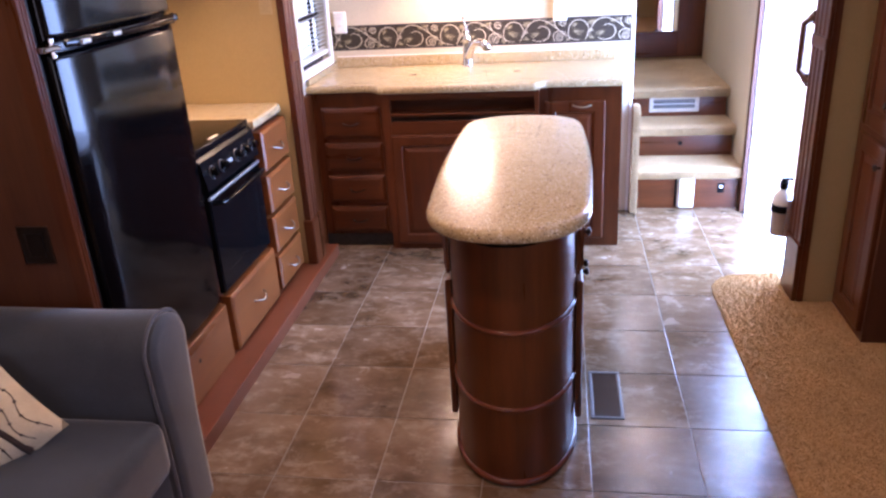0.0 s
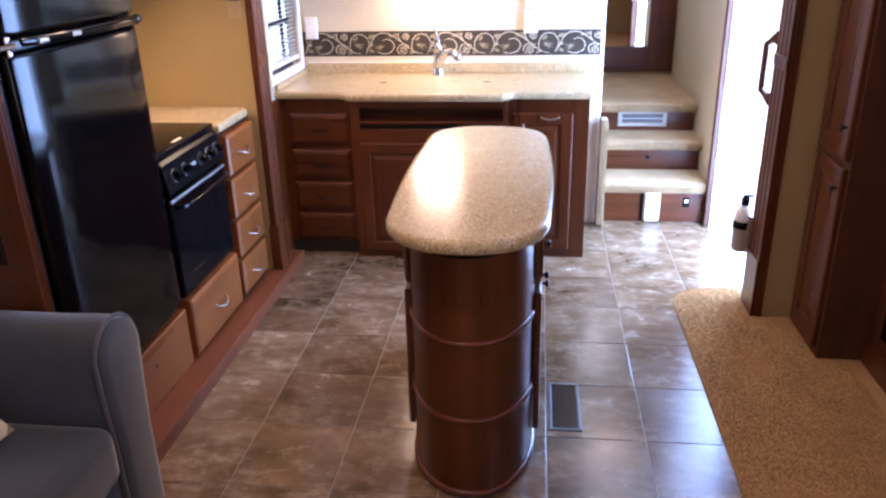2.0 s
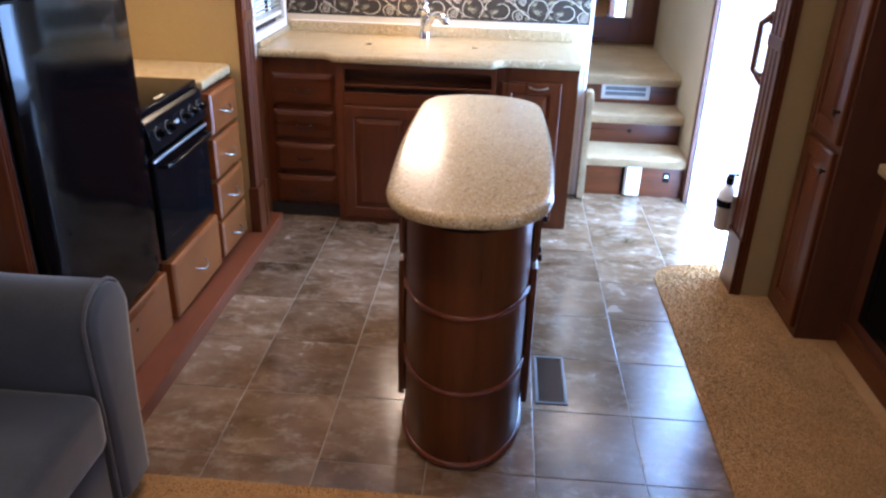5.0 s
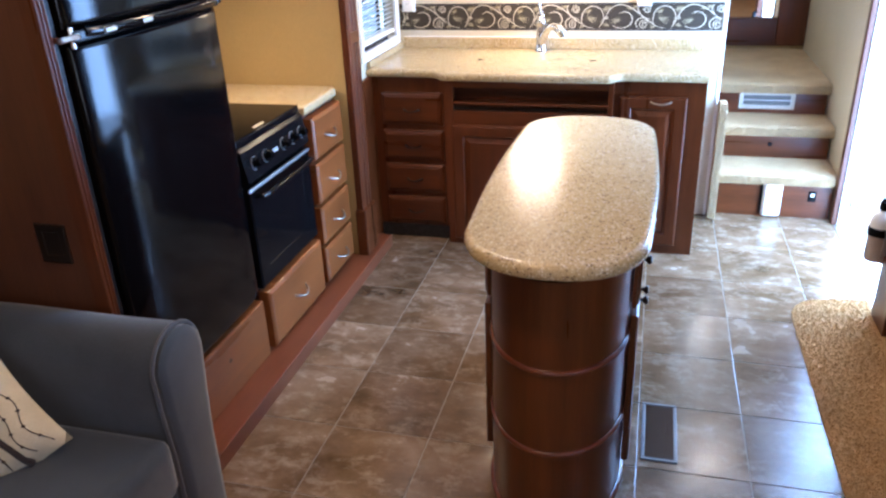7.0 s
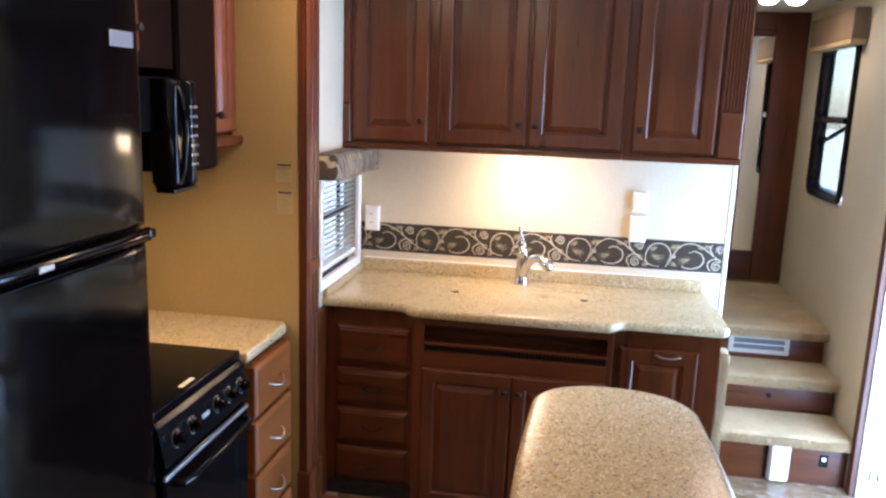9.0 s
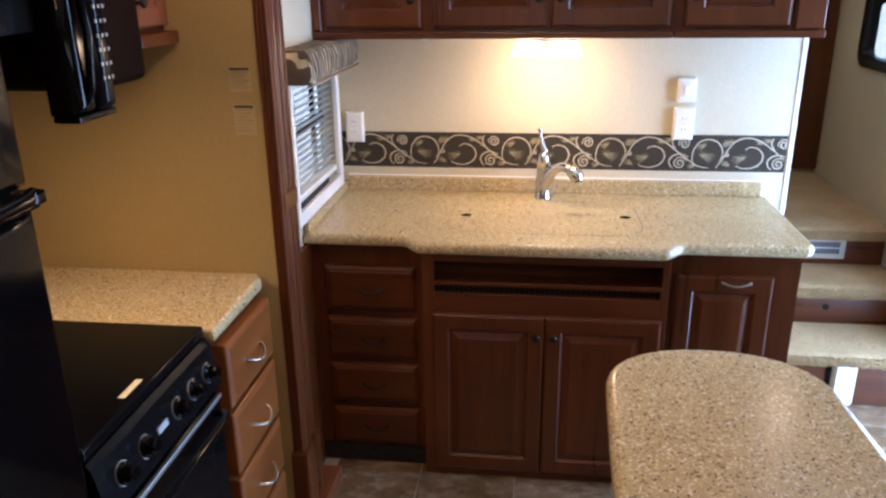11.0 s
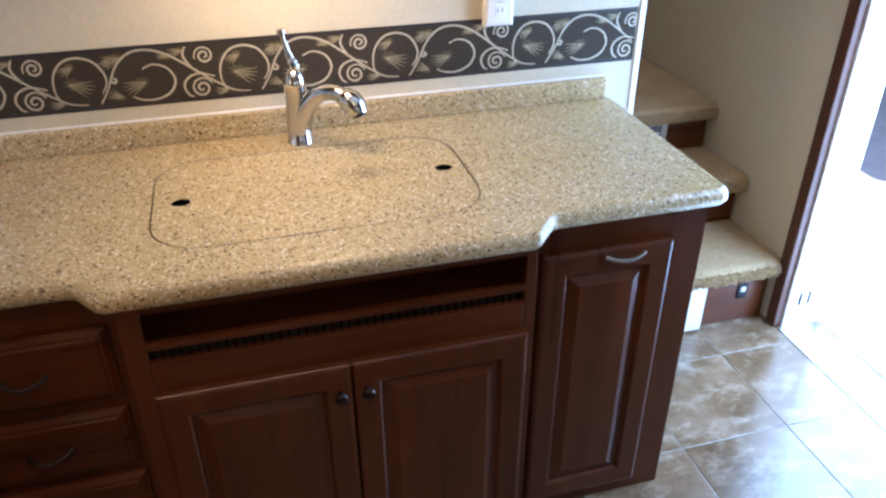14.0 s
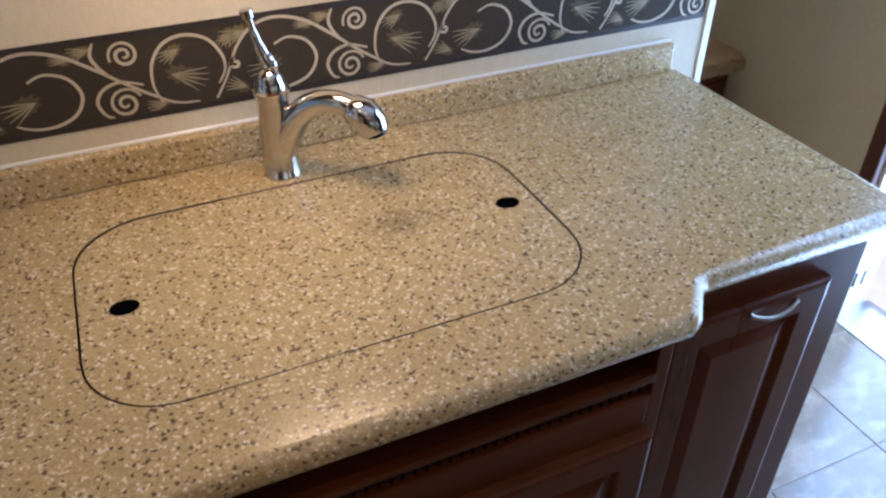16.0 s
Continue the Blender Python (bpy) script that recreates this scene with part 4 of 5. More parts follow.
part("door", bulged(2.985, 3.060, 1.46, 1.77, XM - 0.05, 0.048), BLACK_GLOSS, mw, "gloss black door", True)
pn = part("control_panel", bulged(3.062, 3.123, 1.46, 1.77, XM - 0.05, 0.055), BLACK_GLASS, mw, "black keypad panel", True)
for r_ in range(7):
    for c in range(3):
        part("key", box(XM + 0.0185, XM + 0.0216, 3.074 + c * 0.016, 3.080 + c * 0.016, 1.52 + r_ * 0.028, 1.527 + r_ * 0.028), KEY_PRINT, pn)
part("handle", tube([(XM + 0.004, 3.020, 1.755), (XM + 0.022, 3.020, 1.72), (XM + 0.034, 3.020, 1.62), (XM + 0.022, 3.020, 1.51), (XM + 0.004, 3.020, 1.475)], 0.009, 10), BLACK_GLOSS, mw, "curved bar handle", True)
part("door_back", box(-1.235, XM - 0.0505, 3.064, 3.122, 1.459, 1.619, 0.004), BLACK_FLAT, mw, "black lower housing")
part("vent_lip", box(XM - 0.048, XM + 0.01, 2.985, 3.123, 1.445, 1.459, 0.004), BLACK_FLAT, mw, "black vent lip")
ou = thing("overhead_cabinet", (-1.45, 2.87, 1.80), "cherry overhead cabinet above the range, carcass darkened for shade", "cabinet")
part("body", box(-1.72, -1.19, 2.662, 2.932, 1.80, CEIL - 0.002), SHADED_CHERRY, ou, "dark cherry carcass")
part("upper_body", box(-1.72, -1.19, 2.933, 3.126, 1.80, CEIL - 0.002), SHADED_CHERRY, ou, "dark cherry carcass")
dd = part("door", door_panel(2.68, 2.92, 1.84, CEIL - 0.02, face_left(-1.19)), CHERRY_Z, ou, "raised panel door")
knob(dd, face_left(-1.19), 2.89, 1.90)
pc = thing("spice_cabinet", (-1.45, 3.36, 1.5), "narrow cherry cabinet beside the microwave", "cabinet")
part("side_panel", box(-1.72, -1.165, 3.130, 3.372, 1.485, CEIL - 0.002, 0.030, 4), SHADED_CHERRY, pc, "rounded end unit, near black for shade")
part("body", box(-1.72, -1.215, 3.374, 3.578, 1.585, CEIL - 0.002), CHERRY_Z, pc, "cherry carcass")
dd = part("door", door_panel(3.384, 3.572, 1.60, CEIL - 0.02, face_left(-1.215), 0.045), SILL_WOOD, pc, "raised panel door")
knob(dd, face_left(-1.215), 3.41, 1.66)
uc = thing("under_cabinet_lamp", (-1.30, 3.47, 1.57), "small white lamp bar under the narrow cabinet", "lamp")
part("housing", box(-1.29, -1.225, 3.39, 3.56, 1.572, 1.5845, 0.003), WHITE_TRIM, uc, "white housing")
part("lens", box(-1.282, -1.233, 3.40, 3.55, 1.564, 1.5718, 0.003), WHITE, uc, "pale ribbed lens")
part("light_rail", box(-1.22, -1.175, 3.374, 3.578, 1.555, 1.585, 0.004), CHERRY_Y, pc, "moulded light rail")


LABEL_PAPER = plain("label_paper", (0.44, 0.335, 0.175), 0.5)
LABEL_INK = plain("label_ink", (0.30, 0.22, 0.11), 0.6)


def paper_label(x0, x1, z0, z1):
    t = thing("instruction_label", ((x0 + x1) / 2, 3.58, z0), "small printed instruction label on the beige end wall", "label", "wall labels")
    part("sheet", box(x0, x1, 3.5785, 3.5798, z0, z1), LABEL_PAPER, t, "beige paper")
    part("heading", box(x0 + 0.003, x1 - 0.003, 3.5775, 3.5785, z1 - 0.010, z1 - 0.003), TAN_PRINT, t, "dark heading bar")
    for k in range(7):
        zz = z1 - 0.014 - k * (z1 - z0 - 0.022) / 6.5
        part("text_line", box(x0 + 0.005, x1 - 0.006 - 0.006 * (k % 3), 3.5777, 3.5785, zz - 0.0022, zz), LABEL_INK, t)


paper_label(-1.050, -0.990, 1.425, 1.492)
paper_label(-1.047, -0.988, 1.308, 1.392)

# ---- window beside the sink ----
wl = thing("window_1", (-1.0, 4.18, 0.985), "small white framed window with mini blinds beside the sink", "window", kind="structure")
for a0, a1, b0, b1 in ((3.882, 3.901, 0.94, 1.50), (4.425, 4.47, 0.94, 1.50)):
    part("window_frame", box(-1.0, -0.982, a0, a1, b0, b1, 0.003), WHITE_TRIM, wl, "white casing")
for b0, b1 in ((0.94, 0.985), (1.455, 1.50)):
    part("window_frame", box(-1.0, -0.982, 3.902, 4.424, b0, b1, 0.003), WHITE_TRIM, wl, "white casing")
part("sash", box(-1.052, -1.036, 3.93, 4.43, 1.205, 1.235, 0.002), BLACK_FLAT, wl, "dark meeting rail")
part("sash", box(-1.052, -1.036, 4.29, 4.31, 0.985, 1.47, 0.002), BLACK_FLAT, wl, "dark upright bar")
# dark strip drawn where shadow falls below the blind's bottom rail
part("blind_shadow_strip", box(-1.006, -0.998, 3.92, 4.31, 0.9855, 1.007), SHADOW_BLACK, wl, "dark strip for the shadow under the blind")
pane = part("pane", box(-1.047, -1.044, 3.93, 4.43, 0.985, 1.47), GLASS, wl, "clear glass")
pane.visible_shadow = False
bl = thing("mini_blind", (-1.01, 4.18, 0.99), "white horizontal mini blind half open", "blind")
slat = finish(box(-0.0115, 0.0115, -0.276, 0.244, -0.0006, 0.0006), "slat", WHITE)
for k in range(19):
    s = part("slat", slat, WHITE, bl)
    s.matrix_parent_inverse = Matrix.Identity(4)
    s.matrix_basis = pose(-0.004, 0.0, 0.052 + k * 0.0222, 0, -9, 0)
part("bottom_rail", box(-1.026, -0.996, 3.906, 4.420, 1.008, 1.030, 0.004), WHITE, bl, "white bottom rail")
for y in (4.00, 4.34):
    part("cord", tube([(-1.012, y, 1.0), (-1.012, y, 1.46)], 0.0009, 5), WHITE, bl)
part("head_rail", box(-1.03, -1.0, 3.904, 4.424, 1.445, 1.468, 0.003), WHITE, bl, "white head rail")
vl = thing("window_valance", (-0.96, 4.16, 1.42), "padded brown valance with cream leaf print over the sink window", "valance")
sect = [(-0.999, 1.404), (-0.930, 1.402), (-0.914, 1.410), (-0.906, 1.428), (-0.905, 1.470), (-0.909, 1.496), (-0.922, 1.508), (-0.999, 1.510)]
bm = bmesh.new()
rings = []
for y, g in ((3.852, 0.008), (3.856, 0.002), (3.866, 0.0), (4.02, 0.001), (4.18, -0.001), (4.34, 0.001), (4.48, 0.0), (4.494, 0.003), (4.498, 0.010)):
    rings.append([bm.verts.new((max(-0.999, x - g), y, z + (g if z < 1.45 else -g))) for x, z in sect])
for a, b in zip(rings, rings[1:]):
    for k in range(len(sect)):
        bm.faces.new((a[k], a[(k + 1) % len(sect)], b[(k + 1) % len(sect)], b[k]))
bm.faces.new(rings[0])
bm.faces.new(rings[-1])
part("cover", bm, VALANCE_PRINT, vl, "brown cloth with cream leaf print", True)
part("lower_piping", tube([(-0.908, 3.862, 1.404), (-0.908, 4.488, 1.404)], 0.005, 8), VALANCE_CLOTH, vl, "brown corded edge", True)

# ---- sink run ----
YS, YC = 3.98, 3.93
AS, AC = face_sink(YS), face_sink(YC)
GRP = "sink base units"
lu = thing("drawer_cabinet", (-0.79, 4.25, 0), "dark cherry four drawer base unit beside the sink", "cabinet", GRP)
part("body", box(-0.995, -0.596, YS, 4.525, 0.0, 0.862), CHERRY_Z, lu, "cherry carcass")
part("side_filler", box(-0.9985, -0.984, 3.718, 3.979, 0.0, 0.862), CHERRY_Z, lu, "cherry filler towards the post")
# cherry toe in black: the shade near the floor is in its colour
part("toe_board", box(-0.99, -0.60, YS - 0.006, YS - 0.001, 0.0, 0.07), SHADOW_BLACK, lu, "toe board blackened for the shade near the floor")
for z0, z1 in ((0.618, 0.785), (0.436, 0.592), (0.258, 0.412), (0.085, 0.234)):
    d = part("drawer_front", drawer_panel(-0.940, -0.622, z0, z1, AS), CHERRY_X, lu, "raised drawer front")
    bow_pull("pull", d, AS, -0.78, (z0 + z1) / 2, 0.08, False, BRONZE)
cu = thing("sink_cabinet", (-0.19, 4.2, 0), "dark cherry sink base unit with open slot and two doors", "cabinet", GRP)
part("side_board", box(-0.595, -0.575, YC + 0.001, 4.52, 0.0, 0.862), CHERRY_Z, cu)
part("side_board", box(0.192, 0.208, YC + 0.001, 4.52, 0.0, 0.862), CHERRY_Z, cu)
part("stile", box(-0.596, -0.556, YC - 0.0, YC + 0.02, 0.0, 0.862, 0.002), CHERRY_Z, cu, "cherry stile")
part("stile", box(0.186, 0.210, YC - 0.0, YC + 0.02, 0.0, 0.862, 0.002), CHERRY_Z, cu, "cherry stile")
part("rail", box(-0.556, 0.186, YC, YC + 0.02, 0.825, 0.862), CHERRY_X, cu, "cherry top rail")
part("rail", box(-0.556, 0.186, YC, YC + 0.02, 0.628, 0.712, 0.003), CHERRY_X, cu, "cherry rail")
part("shelf_lip", box(-0.556, 0.186, YC - 0.004, YC + 0.014, 0.741, 0.755, 0.003), CHERRY_X, cu, "moulded slot lip")
part("slot_floor", box(-0.574, 0.191, YC + 0.02, YC + 0.12, 0.729, 0.740), CHERRY_X, cu, "cherry slot floor")
part("slot_back", box(-0.574, 0.191, YC + 0.12, YC + 0.13, 0.60, 0.862), CHERRY_X, cu, "cherry slot back")
for k in range(44):
    u = -0.550 + k * 0.0168
    # grille bars take the same shade-darkened cherry
    part("grille_bar", box(u, u + 0.004, YC + 0.009, YC + 0.013, 0.712, 0.741), SHADED_CHERRY, cu)
part("grille_back", box(-0.556, 0.186, YC + 0.014, YC + 0.018, 0.712, 0.729), SHADOW_BLACK, cu)
part("inner_board", box(-0.574, 0.191, YC + 0.02, YC + 0.03, 0.0, 0.626), SHADOW_BLACK, cu)
part("bottom_rail", box(-0.556, 0.186, YC, YC + 0.019, 0.0, 0.05), CHERRY_X, cu, "cherry bottom rail")
for u0, u1, ku in ((-0.560, -0.1855, -0.212), (-0.1825, 0.192, -0.156)):
    d = part("door", door_panel(u0, u1, 0.035, 0.642, AC), CHERRY_Z, cu, "raised panel door")
    knob(d, AC, ku, 0.575)
ru = thing("pull_out_cabinet", (0.415, 4.25, 0), "dark cherry base unit with one tall pull-out door", "cabinet", GRP)
part("body", box(0.210, 0.622, YS, 4.525, 0.0, 0.862), CHERRY_Z, ru, "cherry carcass")
d = part("door", door_panel(0.236, 0.540, 0.05, 0.790, AS), CHERRY_Z, ru, "raised panel door")
bow_pull("pull", d, AS, 0.424, 0.770, 0.092, False, None, 0.010, 0.010)

outline = [(-0.997, 4.528), (-0.997, 3.937), (-0.665, 3.937), (-0.648, 3.930), (-0.612, 3.882), (-0.595, 3.874), (0.180, 3.874), (0.197, 3.882), (0.238, 3.930), (0.255, 3.937),
           (0.618, 3.937), (0.640, 3.948), (0.648, 3.965), (0.648, 4.528)]
wt = thing("worktop", (-0.18, 4.2, 0.864), "speckled tan solid surface worktop with a stepped front edge", "worktop")
part("slab", prism(outline, 0.864, 0.905, 0.017, 4), STONE, wt, "glossy speckled slab", True)
part("upstand", box(-0.975, 0.622, 4.506, 4.5285, 0.9055, 0.962, 0.004), STONE, wt, "speckled upstand")
part("side_upstand", box(-0.997, -0.976, 3.95, 4.5285, 0.9055, 0.938, 0.003), STONE, wt, "speckled side upstand")
part("sealant", tube([(-0.975, 4.5265, 0.9635), (0.622, 4.5265, 0.9635), (0.626, 4.5265, 0.905)], 0.0035, 6), WHITE, wt, "white sealant bead", True)


def rounded_rect(x0, x1, y0, y1, r, n=9):
    pts = []
    for cx, cy, a0 in ((x1 - r, y1 - r, 0), (x0 + r, y1 - r, 90), (x0 + r, y0 + r, 180), (x1 - r, y0 + r, 270)):
        pts += arc(cx, cy, r, a0, a0 + 90, n)
    return pts


LID = (-0.525, 0.133, 3.997, 4.393)
sc = thing("sink_cover", (-0.196, 4.195, 0.905), "speckled sink cover with two finger holes set in the worktop", "sink cover")
bm = bmesh.new()
a_, b_ = rounded_rect(*LID, 0.105), rounded_rect(LID[0] - 0.0026, LID[1] + 0.0036, LID[2] - 0.0013, LID[3] + 0.0048, 0.1074)
va, vb = [bm.verts.new((x, y, 0.9056)) for x, y in a_], [bm.verts.new((x, y, 0.9056)) for x, y in b_]
for k in range(len(va)):
    bm.faces.new((va[k], va[(k + 1) % len(va)], vb[(k + 1) % len(va)], vb[k]))
bmesh.ops.solidify(bm, geom=bm.faces[:], thickness=0.0003)
part("gap", bm, GROOVE, sc, "dark joint around the cover")
part("lid", prism(a_, 0.9046, 0.9059, 0.0005, 2), STAINED_STONE, sc, "speckled lid", True)
# black discs on the lid stand in for the shaded holes
for x, y in ((-0.470, 4.190), (0.088, 4.206)):
    part("finger_hole", prism([(x + 0.019 * math.cos(k * math.pi / 14), y + 0.015 * math.sin(k * math.pi / 14)) for k in range(28)], 0.9055, 0.9064), HOLE_SHADE, sc, "black disc for a shaded finger hole")

fc = thing("faucet", (-0.20, 4.44, 0.905), "chrome single lever kitchen faucet", "faucet")
part("body", lathe([(0.031, 0.905), (0.031, 0.909), (0.0290, 0.912), (0.0280, 0.95), (0.0262, 1.00), (0.0255, 1.030), (0.0262, 1.044), (0.0285, 1.047), (0.0285, 1.050), (0.025, 1.052), (0.0235, 1.062), (0.019, 1.074), (0.012, 1.082), (0.004, 1.085)], (-0.20, 4.44, 0), "z", 28), CHROME, fc, "chrome body", True)
sp = [(-0.20 + a * 0.75, 4.44 - a * 0.66, z) for a, z in spline([(0.002, 0.945), (0.016, 0.972), (0.034, 1.003), (0.058, 1.028), (0.086, 1.041), (0.114, 1.042), (0.138, 1.034)], 4)]
rr = [0.0265 - 0.0085 * math.sin(min(1.0, k / (len(sp) - 1) * 1.25) * math.pi / 2) for k in range(len(sp))]
part("spout", tube(sp, 0.018, 20, rr), CHROME, fc, "curved chrome spout", True)
tip = sp[-1]
part("spray_head", tube([sp[-3], sp[-2], (tip[0] + 0.008, tip[1] - 0.007, tip[2] - 0.004), (tip[0] + 0.017, tip[1] - 0.015, tip[2] - 0.016), (tip[0] + 0.021, tip[1] - 0.018, tip[2] - 0.030), (tip[0] + 0.022, tip[1] - 0.019, tip[2] - 0.033)], 0.02, 20, [0.0195, 0.0235, 0.0262, 0.0258, 0.0225, 0.019]), CHROME, fc, "chrome spray head", True)
part("spray_plate", tube([(tip[0] + 0.0222, tip[1] - 0.0192, tip[2] - 0.0315), (tip[0] + 0.0232, tip[1] - 0.020, tip[2] - 0.0355)], 0.016, 16), BLACK_FLAT, fc, "black spray face")
lv = spline([(0.0, 1.078), (0.001, 1.086), (-0.001, 1.092), (-0.006, 1.104), (-0.011, 1.122), (-0.015, 1.140), (-0.0175, 1.152), (-0.019, 1.160), (-0.020, 1.167), (-0.0205, 1.172)], 3)
lr = [(0.012, 0.0135, 0.0120, 0.0095, 0.0070, 0.0055, 0.0060, 0.0098, 0.0098, 0.004)[min(9, k // 3)] for k in range(len(lv))]
part("lever", tube([(-0.197 + a, 4.442 - a * 0.4, z) for a, z in lv], 0.008, 14, lr), CHROME, fc, "chrome lever", True)

# ---- wallpaper border with scrolling vine ----
BX0, BX1, BZ0, BZ1 = -0.997, 0.700, 0.998, 1.137
wb = thing("wallpaper_border", (-0.15, WALL_Y, BZ0), "dark wallpaper border with cream scrolling vines and leaves", "wallpaper border")
part("ground_strip", box(BX0, BX1, WALL_Y - 0.0012, WALL_Y - 0.0002, BZ0, BZ1), BAND_DARK, wb, "dark brown ground")
for z in (BZ0, BZ1 - 0.010):
    part("edge_line", box(BX0, BX1, WALL_Y - 0.0018, WALL_Y - 0.0012, z, z + 0.010), BAND_EDGE, wb, "near black edge line")


def ribbon(bm, pts, width, y, taper=True):
    """A flat painted stroke on the wall along (x, z) points."""
    left, right = [], []
    for k, p in enumerate(pts):
        a, b = Vector(pts[max(k - 1, 0)]), Vector(pts[min(k + 1, len(pts) - 1)])
        d = (b - a).normalized() if (b - a).length > 1e-9 else Vector((1, 0))
        s = k / (len(pts) - 1)
        w = width * (0.35 + 0.65 * math.sin(math.pi * min(1, max(0.08, s))) ** 0.5 if taper else 1) / 2
        nx, nz = -d.y * w, d.x * w
        left.append((p[0] + nx, y, p[1] + nz))
        right.append((p[0] - nx, y, p[1] - nz))
    for lst in (left, right):
        lst[:] = [(min(max(x, BX0), BX1), yy, min(max(z, BZ0), BZ1)) for x, yy, z in lst]
    l = [bm.verts.new(q) for q in left]
    r = [bm.verts.new(q) for q in right]
    for k in range(len(l) - 1):
        bm.faces.new((l[k], l[k + 1], r[k + 1], r[k]))


def spiral(cx, cz, r0, r1, a0, turns, n=34):
    return [(cx + (r0 + (r1 - r0) * k / n) * math.cos(radians(a0) + turns * 2 * math.pi * k / n), cz + (r0 + (r1 - r0) * k / n) * math.sin(radians(a0) + turns * 2 * math.pi * k / n)) for k in range(n + 1)]


PERIOD = 0.360
SCALE = PERIOD / 675.0
H = BZ1 - BZ0
leaf_rng = random.Random(12)
for rep in range(-1, 6):
    ox = -0.985 + rep * PERIOD

    def P(u, v):
        return (ox + u * SCALE, BZ0 + v * H)
    if ox + PERIOD < BX0 or ox > BX1:
        continue
    y1, y2, y3 = WALL_Y - 0.0022, WALL_Y - 0.0016, WALL_Y - 0.0019
    strokes = [
        spline([P(-10, 0.10), P(30, 0.34), P(70, 0.66), P(125, 0.87), P(195, 0.93), P(275, 0.85), P(350, 0.66), P(420, 0.45), P(490, 0.26), P(550, 0.13), P(615, 0.10)]),
        spline([P(180, 0.62), P(225, 0.68), P(280, 0.60), P(305, 0.40), P(280, 0.20), P(225, 0.10), P(165, 0.10), P(120, 0.17)]),
        spline([P(365, 0.93), P(352, 0.80), P(362, 0.68), P(382, 0.58)]),
        spiral(*P(437, 0.76), 0.022, 0.003, 200, -1.9),
        spline([P(470, 0.40), P(410, 0.47), P(360, 0.41), P(338, 0.27), P(352, 0.12), P(372, 0.08)]),
        spiral(*P(412, 0.22), 0.025, 0.003, 20, 1.9),
        spline([P(512, 0.16), P(496, 0.36), P(505, 0.62), P(545, 0.82), P(605, 0.88), P(665, 0.80), P(700, 0.60), P(702, 0.42), P(678, 0.27)]),
        spiral(*P(735, 0.47), 0.009, 0.002, 90, 1.2, 16),
    ]
    for cu_, cv, ang, size in ((150, 0.36, 25, 0.050), (590, 0.42, 155, 0.055), (745, 0.80, 20, 0.040), (275, 0.80, -20, 0.026), (500, 0.14, 10, 0.03), (560, 0.70, 35, 0.034), (45, 0.78, 60, 0.030), (330, 0.86, 15, 0.030), (60, 0.20, -30, 0.034)):
        cx, cz = P(cu_, cv)
        bm_, vn = bmesh.new(), bmesh.new()
        # a ragged leaf of five lobes
        pts = []
        for k in range(22):
            a = 2 * math.pi * k / 22
            r = size * 0.5 * (1.0 if k % 2 == 0 else 0.72) * (1 + 0.25 * math.cos(a))
            dx, dz = r * math.cos(a), r * 0.62 * math.sin(a)
            ca, sa = math.cos(radians(ang)), math.sin(radians(ang))
            pts.append((cx + dx * ca - dz * sa, cz + dx * sa + dz * ca))
        if all(BX0 < x < BX1 for x, _ in pts):
            bm_.faces.new([bm_.verts.new((x, y2, min(max(z, BZ0 + 0.011), BZ1 - 0.011))) for x, z in pts])
            for j in range(-2, 3):
                a = radians(ang + j * 22 + 180)
                seg = [(cx + size * (0.42 - 0.16 * q) * math.cos(radians(ang)) + size * 0.20 * q * math.cos(a), cz + size * (0.42 - 0.16 * q) * math.sin(radians(ang)) * 0.6 + size * 0.17 * q * math.sin(a)) for q in (0, 1, 2, 3)]
                ribbon(vn, [(x, min(max(z, BZ0 + 0.011), BZ1 - 0.011)) for x, z in seg], 0.0022, y3)
            lf = part("leaf_print", bm_, BAND_LEAF if cu_ in (745, 275, 560, 45, 330) else BAND_LEAF_PALE, wb, "muted olive leaf")
            tagged(part("leaf_vein_print", vn, LEAF_LINE, lf, "thin leaf veins"), kind="stuff")
    for s in strokes:
        s = [q for q in s if BX0 + 0.002 <= q[0] <= BX1 - 0.002]
        if len(s) > 2:
            bm_ = bmesh.new()
            ribbon(bm_, s, 0.0052, y1)
            part("vine", bm_, BAND_VINE, wb, "cream scrolling vine")


# ---- outlets and switches ----
def outlet(name, x0, x1, z0, z1, label, kind):
    t = thing(name, ((x0 + x1) / 2, WALL_Y, z0), label, kind)
    at = face_sink(WALL_Y - 0.002)
    p = part("cover_plate", loops(x0, x1, z0, z1, [(0, 0), (0, 0.016), (0.003, 0.022), (0.008, 0.024)], at), WHITE, t, "white cover plate")
    cx = (x0 + x1) / 2
    if kind == "outlet":
        for zc in (z0 + (z1 - z0) * 0.33, z0 + (z1 - z0) * 0.67):
            part("socket", loops(cx - 0.013, cx + 0.013, zc - 0.014, zc + 0.014, [(0, 0.023), (0, 0.0255), (0.002, 0.026)], at), WHITE_TRIM, p)
            for du in (-0.006, 0.006):
                part("slot", loops(cx + du - 0.001, cx + du + 0.001, zc - 0.003, zc + 0.006, [(0, 0.0255), (0, 0.0264), (0.0002, 0.0265)], at), SHADOW_BLACK, p)
        part("screw", lathe_at(at, cx, (z0 + z1) / 2, 0.024), ALUMINIUM, p)
    else:
        part("rocker", loops(cx - 0.011, cx + 0.011, (z0 + z1) / 2 - 0.02, (z0 + z1) / 2 + 0.02, [(0, 0.023), (0, 0.027), (0.003, 0.030)], at), WHITE_TRIM, p)
    return t


outlet("power_outlet", -0.974, -0.904, 1.098, 1.218, "white power outlet over the worktop", "outlet")
outlet("power_outlet", 0.276, 0.350, 1.122, 1.240, "white power outlet below the light switch", "outlet")
